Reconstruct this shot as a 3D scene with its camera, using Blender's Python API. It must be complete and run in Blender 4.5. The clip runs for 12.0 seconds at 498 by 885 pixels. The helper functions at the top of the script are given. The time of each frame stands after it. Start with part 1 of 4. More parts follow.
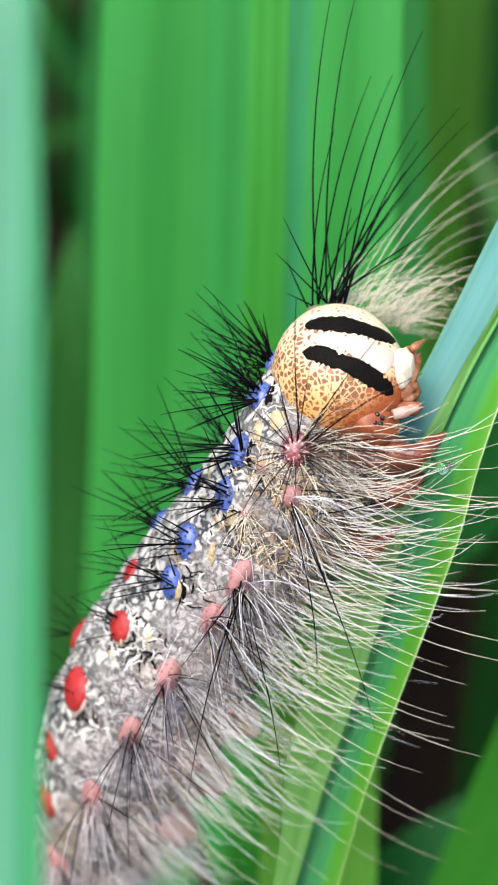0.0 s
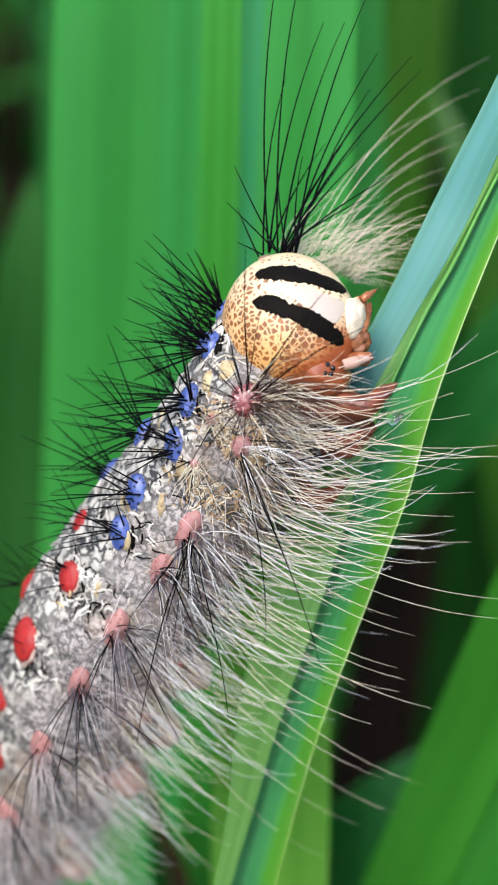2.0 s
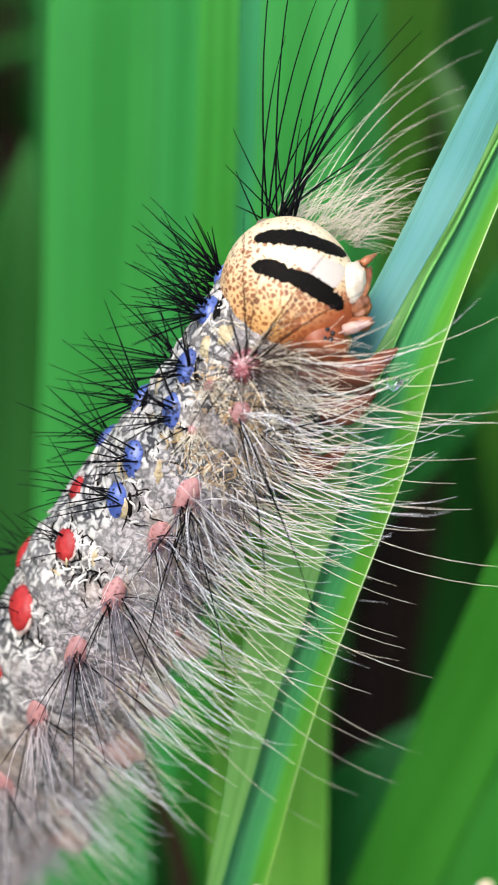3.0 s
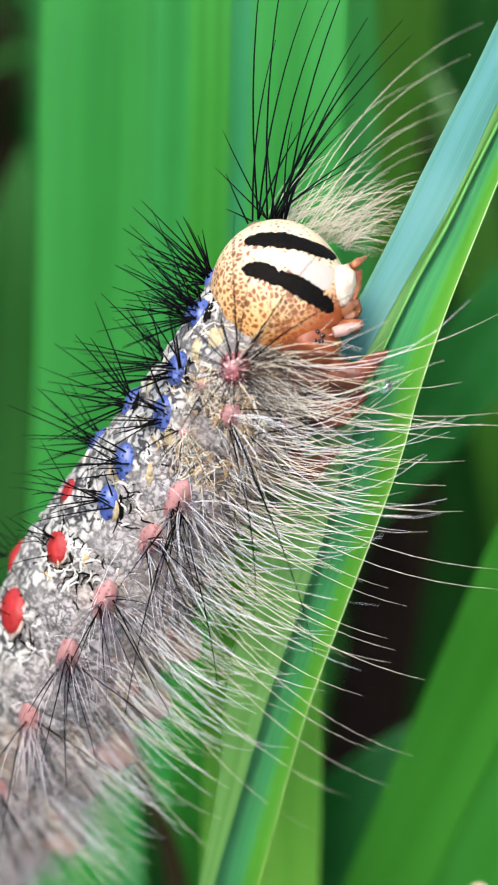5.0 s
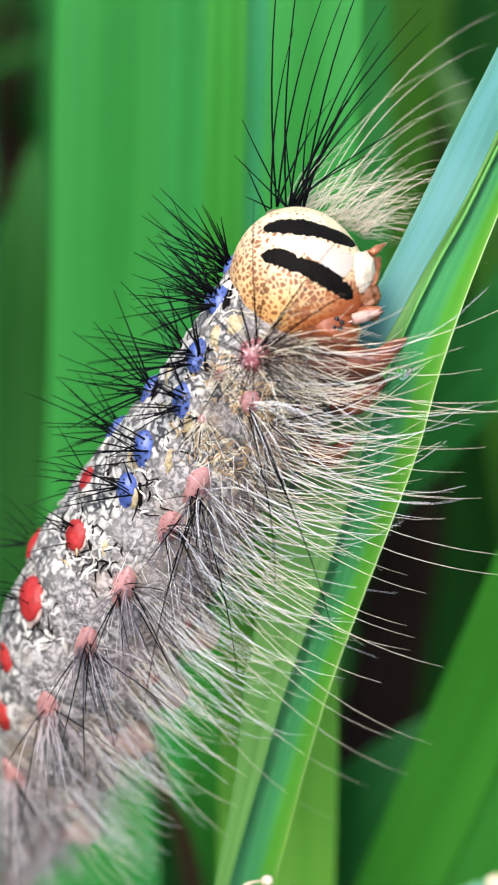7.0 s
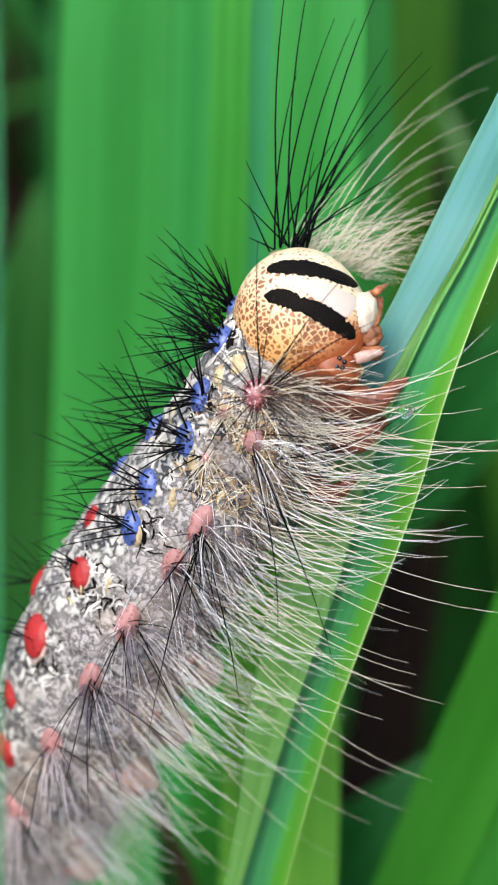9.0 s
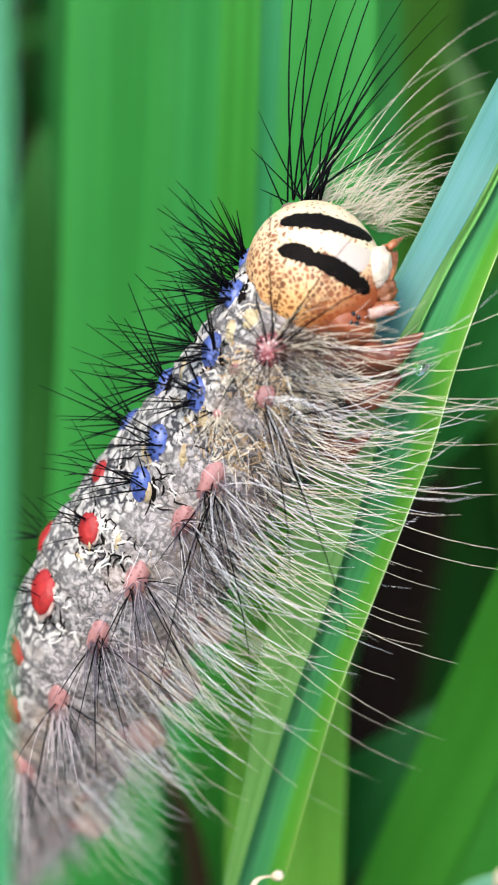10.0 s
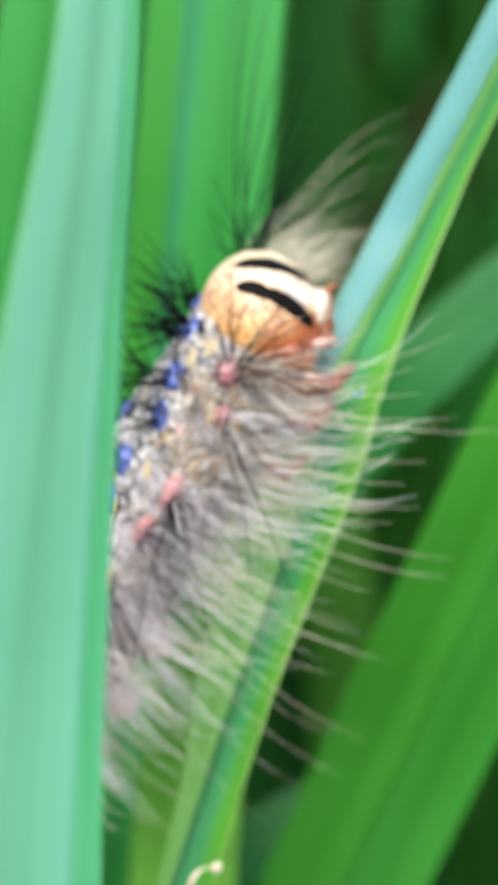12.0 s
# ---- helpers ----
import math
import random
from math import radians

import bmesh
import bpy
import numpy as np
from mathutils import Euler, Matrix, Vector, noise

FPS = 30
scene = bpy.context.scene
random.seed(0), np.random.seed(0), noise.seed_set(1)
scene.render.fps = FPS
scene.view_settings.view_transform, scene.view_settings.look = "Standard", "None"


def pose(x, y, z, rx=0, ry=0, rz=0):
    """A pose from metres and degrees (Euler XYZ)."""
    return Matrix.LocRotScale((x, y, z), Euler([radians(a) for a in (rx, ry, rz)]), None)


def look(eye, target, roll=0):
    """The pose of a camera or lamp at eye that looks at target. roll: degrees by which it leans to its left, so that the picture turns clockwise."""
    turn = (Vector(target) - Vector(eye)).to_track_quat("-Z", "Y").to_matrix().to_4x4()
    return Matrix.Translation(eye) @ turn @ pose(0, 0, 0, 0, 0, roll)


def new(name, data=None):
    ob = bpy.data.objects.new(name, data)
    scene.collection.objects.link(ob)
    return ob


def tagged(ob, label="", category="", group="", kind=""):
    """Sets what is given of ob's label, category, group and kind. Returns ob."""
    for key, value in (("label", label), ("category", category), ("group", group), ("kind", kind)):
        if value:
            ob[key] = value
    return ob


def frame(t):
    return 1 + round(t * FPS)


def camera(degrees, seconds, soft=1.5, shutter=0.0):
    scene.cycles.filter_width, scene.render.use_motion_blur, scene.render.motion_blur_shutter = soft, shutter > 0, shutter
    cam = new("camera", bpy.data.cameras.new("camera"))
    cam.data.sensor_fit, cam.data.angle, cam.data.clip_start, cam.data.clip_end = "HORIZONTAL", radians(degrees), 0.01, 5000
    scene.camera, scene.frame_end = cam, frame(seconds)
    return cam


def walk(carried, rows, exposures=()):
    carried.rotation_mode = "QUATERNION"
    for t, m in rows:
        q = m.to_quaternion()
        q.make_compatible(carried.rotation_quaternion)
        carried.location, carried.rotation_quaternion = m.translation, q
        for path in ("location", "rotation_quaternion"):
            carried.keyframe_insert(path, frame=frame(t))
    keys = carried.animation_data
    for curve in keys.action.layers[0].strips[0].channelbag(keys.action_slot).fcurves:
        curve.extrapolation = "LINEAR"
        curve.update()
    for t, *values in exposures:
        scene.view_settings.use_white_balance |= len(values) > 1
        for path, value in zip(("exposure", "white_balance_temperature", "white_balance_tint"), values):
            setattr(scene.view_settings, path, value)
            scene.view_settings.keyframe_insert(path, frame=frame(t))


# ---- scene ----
# All places are in millimetres about the insect's neck: x to the right, y away, z up the stem; VIEW lays them into the world.
VIEW = Matrix.Translation((0, 0, 0.11)) @ Matrix.Rotation(radians(-35), 4, "X") @ Matrix.Scale(0.001, 4)

cam = camera(11.0, 12.0, soft=2.0)
cam.data.dof.use_dof = True
cam.data.dof.focus_distance = 0.0806
cam.data.dof.aperture_fstop = 76

# seconds, place in mm, then turn to the left, up, and roll in degrees
PATH = [(0, -1.061, -83.393, 0.247, 0.742, 1.753, -0.030),
        (0.5, -0.914, -83.795, -0.693, 0.449, 1.760, 0.245),
        (1, 0.018, -84.943, 0.184, 0.457, 1.612, -0.037),
        (1.5, 0.198, -83.670, -0.436, 0.323, 1.080, 0.011),
        (2, -0.228, -82.894, 0.279, 0.219, 0.634, 0.137),
        (2.5, 0.000, -82.000, 0.000, 0.109, 0.223, -0.009),
        (3, -0.358, -81.841, 0.184, 0.098, -0.039, 0.123),
        (5, 0.021, -82.064, -0.145, 0.163, 0.249, 0.055),
        (5.5, -0.092, -81.973, -0.536, 0.129, 0.333, -0.102),
        (6, -0.267, -81.932, -0.748, 0.149, 0.356, -0.045),
        (6.5, -0.601, -82.169, -0.854, 0.138, 0.602, 0.005),
        (6.7, -0.601, -82.169, -0.854, 0.125, 0.452, 0.005),
        (8.3, -1.075, -81.429, -0.644, -0.204, 0.508, 0.144),
        (8.5, -1.075, -81.429, -0.644, -0.304, 0.453, 0.144),
        (9, -0.754, -82.809, -1.015, 0.103, 1.432, 0.098),
        (9.5, -0.828, -81.541, 0.318, 0.011, -0.344, 0.212),
        (10, -1.454, -81.676, -0.152, -0.145, -0.150, 0.357),
        (10.5, -1.137, -81.969, -1.713, -0.230, 0.895, 0.371),
        (11, 5.128, -86.992, -1.368, 2.306, 1.574, -0.216),
        (11.1, 4.860, -87.764, -0.740, 2.400, 0.910, -0.601),
        (11.4, -2.340, -88.703, -7.458, -2.341, 4.142, 0.006),
        (11.5, -4.568, -88.366, -10.216, -3.684, 4.942, -0.619),
        (11.7, -7.368, -88.765, -12.597, -3.789, 6.670, -1.069),
        (11.8, -9.288, -89.527, -13.977, -5.108, 9.046, -0.571),
        (12, -14.383, -89.995, -13.320, -9.470, 8.652, -0.166)]


def stand(x, y, z, left, up, roll):
    a, b = radians(left), radians(up)
    eye = Vector((x, y, z))
    ahead = Vector((-math.sin(a) * math.cos(b), math.cos(a) * math.cos(b), math.sin(b)))
    level = Vector((math.cos(a), math.sin(a), 0))
    above = level.cross(ahead)
    r = radians(roll)
    right, top = math.cos(r) * level + math.sin(r) * above, math.cos(r) * above - math.sin(r) * level
    turn = Matrix((right, top, -ahead)).transposed()
    spin = VIEW.to_3x3().normalized() @ turn
    return Matrix.Translation(VIEW @ eye) @ spin.to_4x4()


walk(cam, [(t, stand(*p)) for t, *p in PATH], [(0, 1.68), (0.5, 1.66), (1.5, 1.46), (3, 1.58), (5, 1.64), (5.5, 1.66), (6.5, 1.66), (8.5, 1.57), (9.5, 1.52), (10.5, 1.63), (11.2, 1.63), (12, 1.74)])

# ---- light: bright overcast sky over a meadow ----
world = bpy.data.worlds.new("sky")
scene.world = world
world.use_nodes = True
sky = world.node_tree.nodes.new("ShaderNodeTexSky")
sky.sky_type, sky.sun_disc = "NISHITA", False
sky.sun_elevation, sky.sun_rotation = radians(58), radians(205)
sky.air_density, sky.dust_density = 1.0, 2.5
back = world.node_tree.nodes["Background"]
back.inputs["Strength"].default_value = 0.15
world.node_tree.links.new(sky.outputs[0], back.inputs[0])
sun = new("sun", bpy.data.lights.new("sun", "SUN"))
sun.data.energy, sun.data.angle, sun.data.color = 1.4, radians(24), (1.0, 0.96, 0.9)
sun.matrix_world = look((-0.25, -0.5, 1.0), (0, 0, 0))


# ---- materials ----
def nodes_of(name):
    m = bpy.data.materials.new(name)
    m.use_nodes = True
    return m, m.node_tree.nodes, m.node_tree.links, m.node_tree.nodes["Principled BSDF"]


def ramp(n, l, source, stops):
    r = n.new("ShaderNodeValToRGB")
    while len(r.color_ramp.elements) < len(stops):
        r.color_ramp.elements.new(0.5)
    for e, (at, c) in zip(r.color_ramp.elements, stops):
        e.position, e.color = at, (*c, 1)
    l.new(source, r.inputs[0])
    return r.outputs[0]


def noise_of(n, l, scale, detail=3, where="Object", stretch=None, rough=0.55):
    co = n.new("ShaderNodeTexCoord").outputs[where]
    if stretch:
        mp = n.new("ShaderNodeMapping")
        mp.inputs["Scale"].default_value = stretch
        l.new(co, mp.inputs[0])
        co = mp.outputs[0]
    t = n.new("ShaderNodeTexNoise")
    t.inputs["Scale"].default_value, t.inputs["Detail"].default_value, t.inputs["Roughness"].default_value = scale, detail, rough
    l.new(co, t.inputs[0])
    return t.outputs[0]


def mixed(n, l, fac, a, b, how="MIX"):
    m = n.new("ShaderNodeMix")
    m.data_type, m.blend_type = "RGBA", how
    for sock, v in ((m.inputs[0], fac), (m.inputs[6], a), (m.inputs[7], b)):
        if hasattr(v, "is_output"):
            l.new(v, sock)
        else:
            sock.default_value = v if isinstance(v, float) else (*v, 1)
    return m.outputs[2]


def maths(n, l, op, a, b=0.0, clamp=False, c=0.0):
    m = n.new("ShaderNodeMath")
    m.operation, m.use_clamp = op, clamp
    for sock, v in ((m.inputs[0], a), (m.inputs[1], b), (m.inputs[2], c)):
        if hasattr(v, "is_output"):
            l.new(v, sock)
        else:
            sock.default_value = v
    return m.outputs[0]


def bumped(n, l, p, height, strength, distance=0.0001):
    b = n.new("ShaderNodeBump")
    b.inputs["Strength"].default_value, b.inputs["Distance"].default_value = strength, distance
    l.new(height, b.inputs["Height"])
    l.new(b.outputs[0], p.inputs["Normal"])


def leaf_material(name, dark, light, rough=0.38, glow=0.4, ribs=7.0, edge=(0.30, 0.48, 0.10), flush=None, spec=0.6):
    """Grass: veins along the blade, a paler margin, light that comes through. u runs from midrib to margin."""
    m, n, l, p = nodes_of(name)
    uv = n.new("ShaderNodeUVMap").outputs[0]
    sep = n.new("ShaderNodeSeparateXYZ")
    l.new(uv, sep.inputs[0])
    u = sep.outputs[0]
    streak = noise_of(n, l, 1.0, 4, "UV", (ribs * 3, 0.5, 1))
    patch = noise_of(n, l, 160.0, 3)
    col = ramp(n, l, streak, [(0.3, dark), (0.7, light)])
    # broad lengthwise bands, some tinted bluish to imitate sheen
    band = noise_of(n, l, 1.0, 2, "UV", (2.6, 0.12, 1))
    col = mixed(n, l, ramp(n, l, band, [(0.40, (0, 0, 0)), (0.66, (0.55, 0.55, 0.55))]), col, (1.25 * light[0] + 0.012, 1.08 * light[1], 1.4 * light[2] + 0.012))
    col = mixed(n, l, ramp(n, l, band, [(0.30, (0.5, 0.5, 0.5)), (0.46, (0, 0, 0))]), col, tuple(0.62 * c for c in dark))
    if flush:
        col = mixed(n, l, ramp(n, l, maths(n, l, "ADD", u, maths(n, l, "MULTIPLY", streak, 0.12)), [(0.54, (0, 0, 0)), (0.76, (1, 1, 1))]), col, flush)
    col = mixed(n, l, maths(n, l, "MULTIPLY", patch, 0.4), col, tuple(0.65 * c for c in dark))
    wave = maths(n, l, "SINE", maths(n, l, "MULTIPLY", u, ribs * 6.283))
    col = mixed(n, l, maths(n, l, "MULTIPLY", maths(n, l, "POWER", u, 16.0), 0.7, True), col, edge)
    l.new(col, p.inputs["Base Color"])
    p.inputs["Roughness"].default_value = rough
    p.inputs["Specular IOR Level"].default_value = spec
    bumped(n, l, p, maths(n, l, "ADD", maths(n, l, "MULTIPLY", wave, 0.12), streak), 0.22, 0.00006)
    tr = n.new("ShaderNodeBsdfTranslucent")
    l.new(mixed(n, l, 1.0, col, (0.8, 1.0, 0.4), "MULTIPLY"), tr.inputs[0])
    mx = n.new("ShaderNodeMixShader")
    mx.inputs[0].default_value = glow
    l.new(p.outputs[0], mx.inputs[1])
    l.new(tr.outputs[0], mx.inputs[2])
    l.new(mx.outputs[0], n["Material Output"].inputs[0])
    return m


def plain_material(name, colour, rough=0.5, second=None, scale=900.0, sss=0.0, bump=0.0, spec=0.5):
    m, n, l, p = nodes_of(name)
    p.inputs["Specular IOR Level"].default_value = spec
    g = noise_of(n, l, scale, 4)
    l.new(ramp(n, l, g, [(0.3, second or tuple(0.75 * c for c in colour)), (0.68, colour)]), p.inputs["Base Color"])
    p.inputs["Roughness"].default_value = rough
    if sss:
        p.inputs["Subsurface Weight"].default_value = sss
        p.inputs["Subsurface Scale"].default_value = 0.0006
        p.inputs["Subsurface Radius"].default_value = (1.0, 0.5, 0.25)
    if bump:
        bumped(n, l, p, noise_of(n, l, scale * 2.2, 3), bump)
    return m


def knob_material(name, colour, pit):
    """A wart set with paler grains between dark pits."""
    m, n, l, p = nodes_of(name)
    v = n.new("ShaderNodeTexVoronoi")
    v.inputs["Scale"].default_value = 6000
    l.new(n.new("ShaderNodeTexCoord").outputs["Object"], v.inputs["Vector"])
    g = noise_of(n, l, 1800, 3)
    d = maths(n, l, "ADD", v.outputs["Distance"], maths(n, l, "MULTIPLY", g, 0.3))
    skin = mixed(n, l, ramp(n, l, g, [(0.35, (0, 0, 0)), (0.65, (1, 1, 1))]), tuple(0.72 * c for c in colour), colour)
    l.new(mixed(n, l, ramp(n, l, d, [(0.38, (1, 1, 1)), (0.54, (0, 0, 0))]), skin, pit), p.inputs["Base Color"])
    p.inputs["Roughness"].default_value = 0.4
    bumped(n, l, p, maths(n, l, "MINIMUM", d, 0.55), 0.45, 0.00005)
    return m


LEAF = leaf_material("grass_blade_green", (0.034, 0.29, 0.044), (0.050, 0.37, 0.060), edge=(0.055, 0.36, 0.06))
LEAF_BRIGHT = leaf_material("grass_blade_bright", (0.055, 0.34, 0.024), (0.08, 0.42, 0.034), glow=0.5, edge=(0.075, 0.40, 0.035))
LEAF_PALE = leaf_material("grass_blade_pale", (0.20, 0.56, 0.05), (0.27, 0.64, 0.08), glow=0.5, edge=(0.25, 0.6, 0.08))
LEAF_MID = leaf_material("grass_blade_mid", (0.036, 0.32, 0.060), (0.054, 0.40, 0.080), edge=(0.055, 0.38, 0.08))
# grass green dimmed: the shade among deep blades is put into the colour
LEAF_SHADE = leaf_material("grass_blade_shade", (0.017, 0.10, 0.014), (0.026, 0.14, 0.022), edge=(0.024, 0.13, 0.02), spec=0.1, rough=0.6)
# between lit and shaded green, for blades that stand half in shade
LEAF_HALF_SHADE = leaf_material("grass_blade_half_shade", (0.020, 0.165, 0.028), (0.030, 0.225, 0.042), edge=(0.034, 0.22, 0.04), spec=0.4)
LEAF_TORN = leaf_material("grass_blade_torn", (0.05, 0.24, 0.12), (0.075, 0.30, 0.16), rough=0.45, glow=0.25)
LEAF_FRESH = leaf_material("grass_blade_fresh", (0.042, 0.31, 0.030), (0.060, 0.38, 0.042), edge=(0.055, 0.36, 0.04))
LEAF_WARM = leaf_material("grass_blade_warm", (0.028, 0.22, 0.018), (0.043, 0.29, 0.026), edge=(0.045, 0.28, 0.03))
# shaded copy of the green, with the gloom of the meadow coloured in
LEAF_FULL_SHADE = leaf_material("grass_blade_full_shade", (0.012, 0.075, 0.007), (0.022, 0.115, 0.010), edge=(0.02, 0.10, 0.01), spec=0.15, rough=0.6)
# blue-green that stands for sky glossing the blade
LEAF_SKY_SHEEN = leaf_material("grass_blade_sky_sheen", (0.055, 0.25, 0.120), (0.075, 0.295, 0.145), rough=0.45, glow=0.25, spec=0.6, edge=(0.09, 0.30, 0.08))
# pale blue of the sky's reflection, mixed into the blade's base colour
LEAF_FACE_SHEEN = leaf_material("grass_blade_face_sheen", (0.045, 0.20, 0.165), (0.065, 0.25, 0.205), rough=0.5, glow=0.15, spec=0.6, edge=(0.12, 0.30, 0.20))
LEAF_SHOULDER = leaf_material("grass_blade_shoulder", (0.12, 0.33, 0.065), (0.18, 0.40, 0.095), glow=0.4, spec=0.4, edge=(0.06, 0.24, 0.05))
LEAF_TEAL = leaf_material("grass_blade_teal", (0.035, 0.28, 0.085), (0.05, 0.35, 0.12), edge=(0.05, 0.34, 0.11))
LEAF_MARGIN = leaf_material("grass_blade_margin", (0.055, 0.32, 0.10), (0.095, 0.42, 0.15), glow=0.35, flush=(0.10, 0.38, 0.02))
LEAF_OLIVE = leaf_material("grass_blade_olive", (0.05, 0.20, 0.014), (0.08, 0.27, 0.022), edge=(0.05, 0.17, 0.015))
# dead grass, blackened to carry the shade of the gaps
LEAF_DEAD_SHADED = leaf_material("grass_blade_withered_shaded", (0.016, 0.011, 0.007), (0.035, 0.024, 0.014), rough=0.9, glow=0.1, spec=0.1, edge=(0.03, 0.02, 0.012))
LEAF_RUST = leaf_material("grass_blade_rust", (0.045, 0.030, 0.012), (0.085, 0.060, 0.024), rough=0.8, glow=0.2, spec=0.2, edge=(0.10, 0.06, 0.03))
RIB = plain_material("pale_rib", (0.42, 0.58, 0.28), 0.45, (0.22, 0.42, 0.08), 700.0)
RIDGE = plain_material("green_ridge", (0.10, 0.30, 0.06), 0.45, (0.07, 0.24, 0.04), 500.0)
BLACK = plain_material("black_bristle", (0.005, 0.005, 0.006), 0.45, (0.003, 0.003, 0.004), spec=0.03)
DARK_HAIR = plain_material("dark_brown_hair", (0.016, 0.009, 0.006), 0.45, (0.008, 0.005, 0.004), spec=0.1)
CREAM = plain_material("cream_hair", (0.68, 0.61, 0.47), 0.35, (0.50, 0.43, 0.31))
WHITE_HAIR = plain_material("white_hair", (0.76, 0.74, 0.71), 0.35, (0.56, 0.54, 0.53))
TAN_HAIR = plain_material("tan_hair", (0.42, 0.28, 0.14), 0.4, (0.30, 0.18, 0.08))
GREY_HAIR = plain_material("grey_hair", (0.07, 0.065, 0.065), 0.4, (0.025, 0.022, 0.022))
PURPLE_HAIR = plain_material("purple_grey_hair", (0.17, 0.14, 0.165), 0.4, (0.08, 0.065, 0.08))
LILAC_HAIR = plain_material("lilac_grey_hair", (0.54, 0.46, 0.45), 0.4, (0.36, 0.30, 0.30))
BROWN_HAIR = plain_material("brown_hair", (0.075, 0.034, 0.020), 0.4, (0.035, 0.015, 0.010))
BLUE = knob_material("blue_tubercle", (0.070, 0.115, 0.36), (0.006, 0.008, 0.03))
RED = plain_material("red_tubercle", (0.36, 0.022, 0.020), 0.5, (0.22, 0.011, 0.012), 3000.0, bump=0.35, spec=0.35)
FOLD = plain_material("pale_fold", (0.60, 0.57, 0.515), 0.6, (0.38, 0.355, 0.32), 1500.0, bump=0.5)
RIM = plain_material("pale_rim", (0.48, 0.36, 0.31), 0.5, (0.26, 0.17, 0.145), 2600.0, bump=0.6)
LEG = plain_material("leg_cuticle", (0.22, 0.058, 0.022), 0.4, (0.10, 0.026, 0.014), 1500.0, sss=0.15, bump=0.6)
PINK = knob_material("pink_tubercle", (0.42, 0.20, 0.185), (0.25, 0.10, 0.09))
ROSE = knob_material("rose_tubercle", (0.24, 0.065, 0.07), (0.56, 0.36, 0.35))
STRIPE = plain_material("black_stripe", (0.005, 0.0045, 0.004), 0.42, (0.007, 0.005, 0.004), 5200.0, bump=0.5, spec=0.03)
FRONS = plain_material("pale_face", (0.54, 0.46, 0.39), 0.3, (0.48, 0.37, 0.31), 500.0, sss=0.15)
CLYPEUS = plain_material("white_clypeus", (0.62, 0.55, 0.44), 0.38, (0.42, 0.32, 0.22), 1900.0, sss=0.15, bump=0.8)
ORANGE = plain_material("orange_cuticle", (0.38, 0.145, 0.05), 0.35, (0.15, 0.04, 0.02), 1500.0, sss=0.2, bump=0.6)
CHEEK = plain_material("brown_cheek", (0.30, 0.080, 0.024), 0.4, (0.19, 0.045, 0.014), 1800.0, sss=0.1, bump=0.3)
# jaw brown deepened to hold the shadow about the mouth
JAW = plain_material("shadowed_jaw", (0.24, 0.085, 0.028), 0.5, (0.06, 0.02, 0.01), 1500.0, bump=0.6)
EYE = plain_material("black_eyelet", (0.01, 0.01, 0.012), 0.12)
YELLOW = plain_material("cream_yellow_spot", (0.58, 0.49, 0.29), 0.5, (0.30, 0.20, 0.09), 2600.0, bump=1.0)
FLESH = plain_material("pink_proleg", (0.52, 0.34, 0.28), 0.5, (0.36, 0.22, 0.18), 900.0, sss=0.3, bump=0.4)
# soil colour taken near black for the shade beneath the grass
SOIL = plain_material("shaded_soil", (0.010, 0.0075, 0.005), 0.95, (0.004, 0.003, 0.0025), 120.0, bump=0.8)
HUSK = plain_material("withered_tip", (0.75, 0.66, 0.50), 0.6, (0.42, 0.30, 0.16), 1200.0, bump=0.6)


def water_material():
    m, n, l, p = nodes_of("water")
    p.inputs["Base Color"].default_value = (1, 1, 1, 1)
    p.inputs["Roughness"].default_value, p.inputs["IOR"].default_value, p.inputs["Transmission Weight"].default_value = 0.0, 1.33, 1.0
    return m


WATER = water_material()


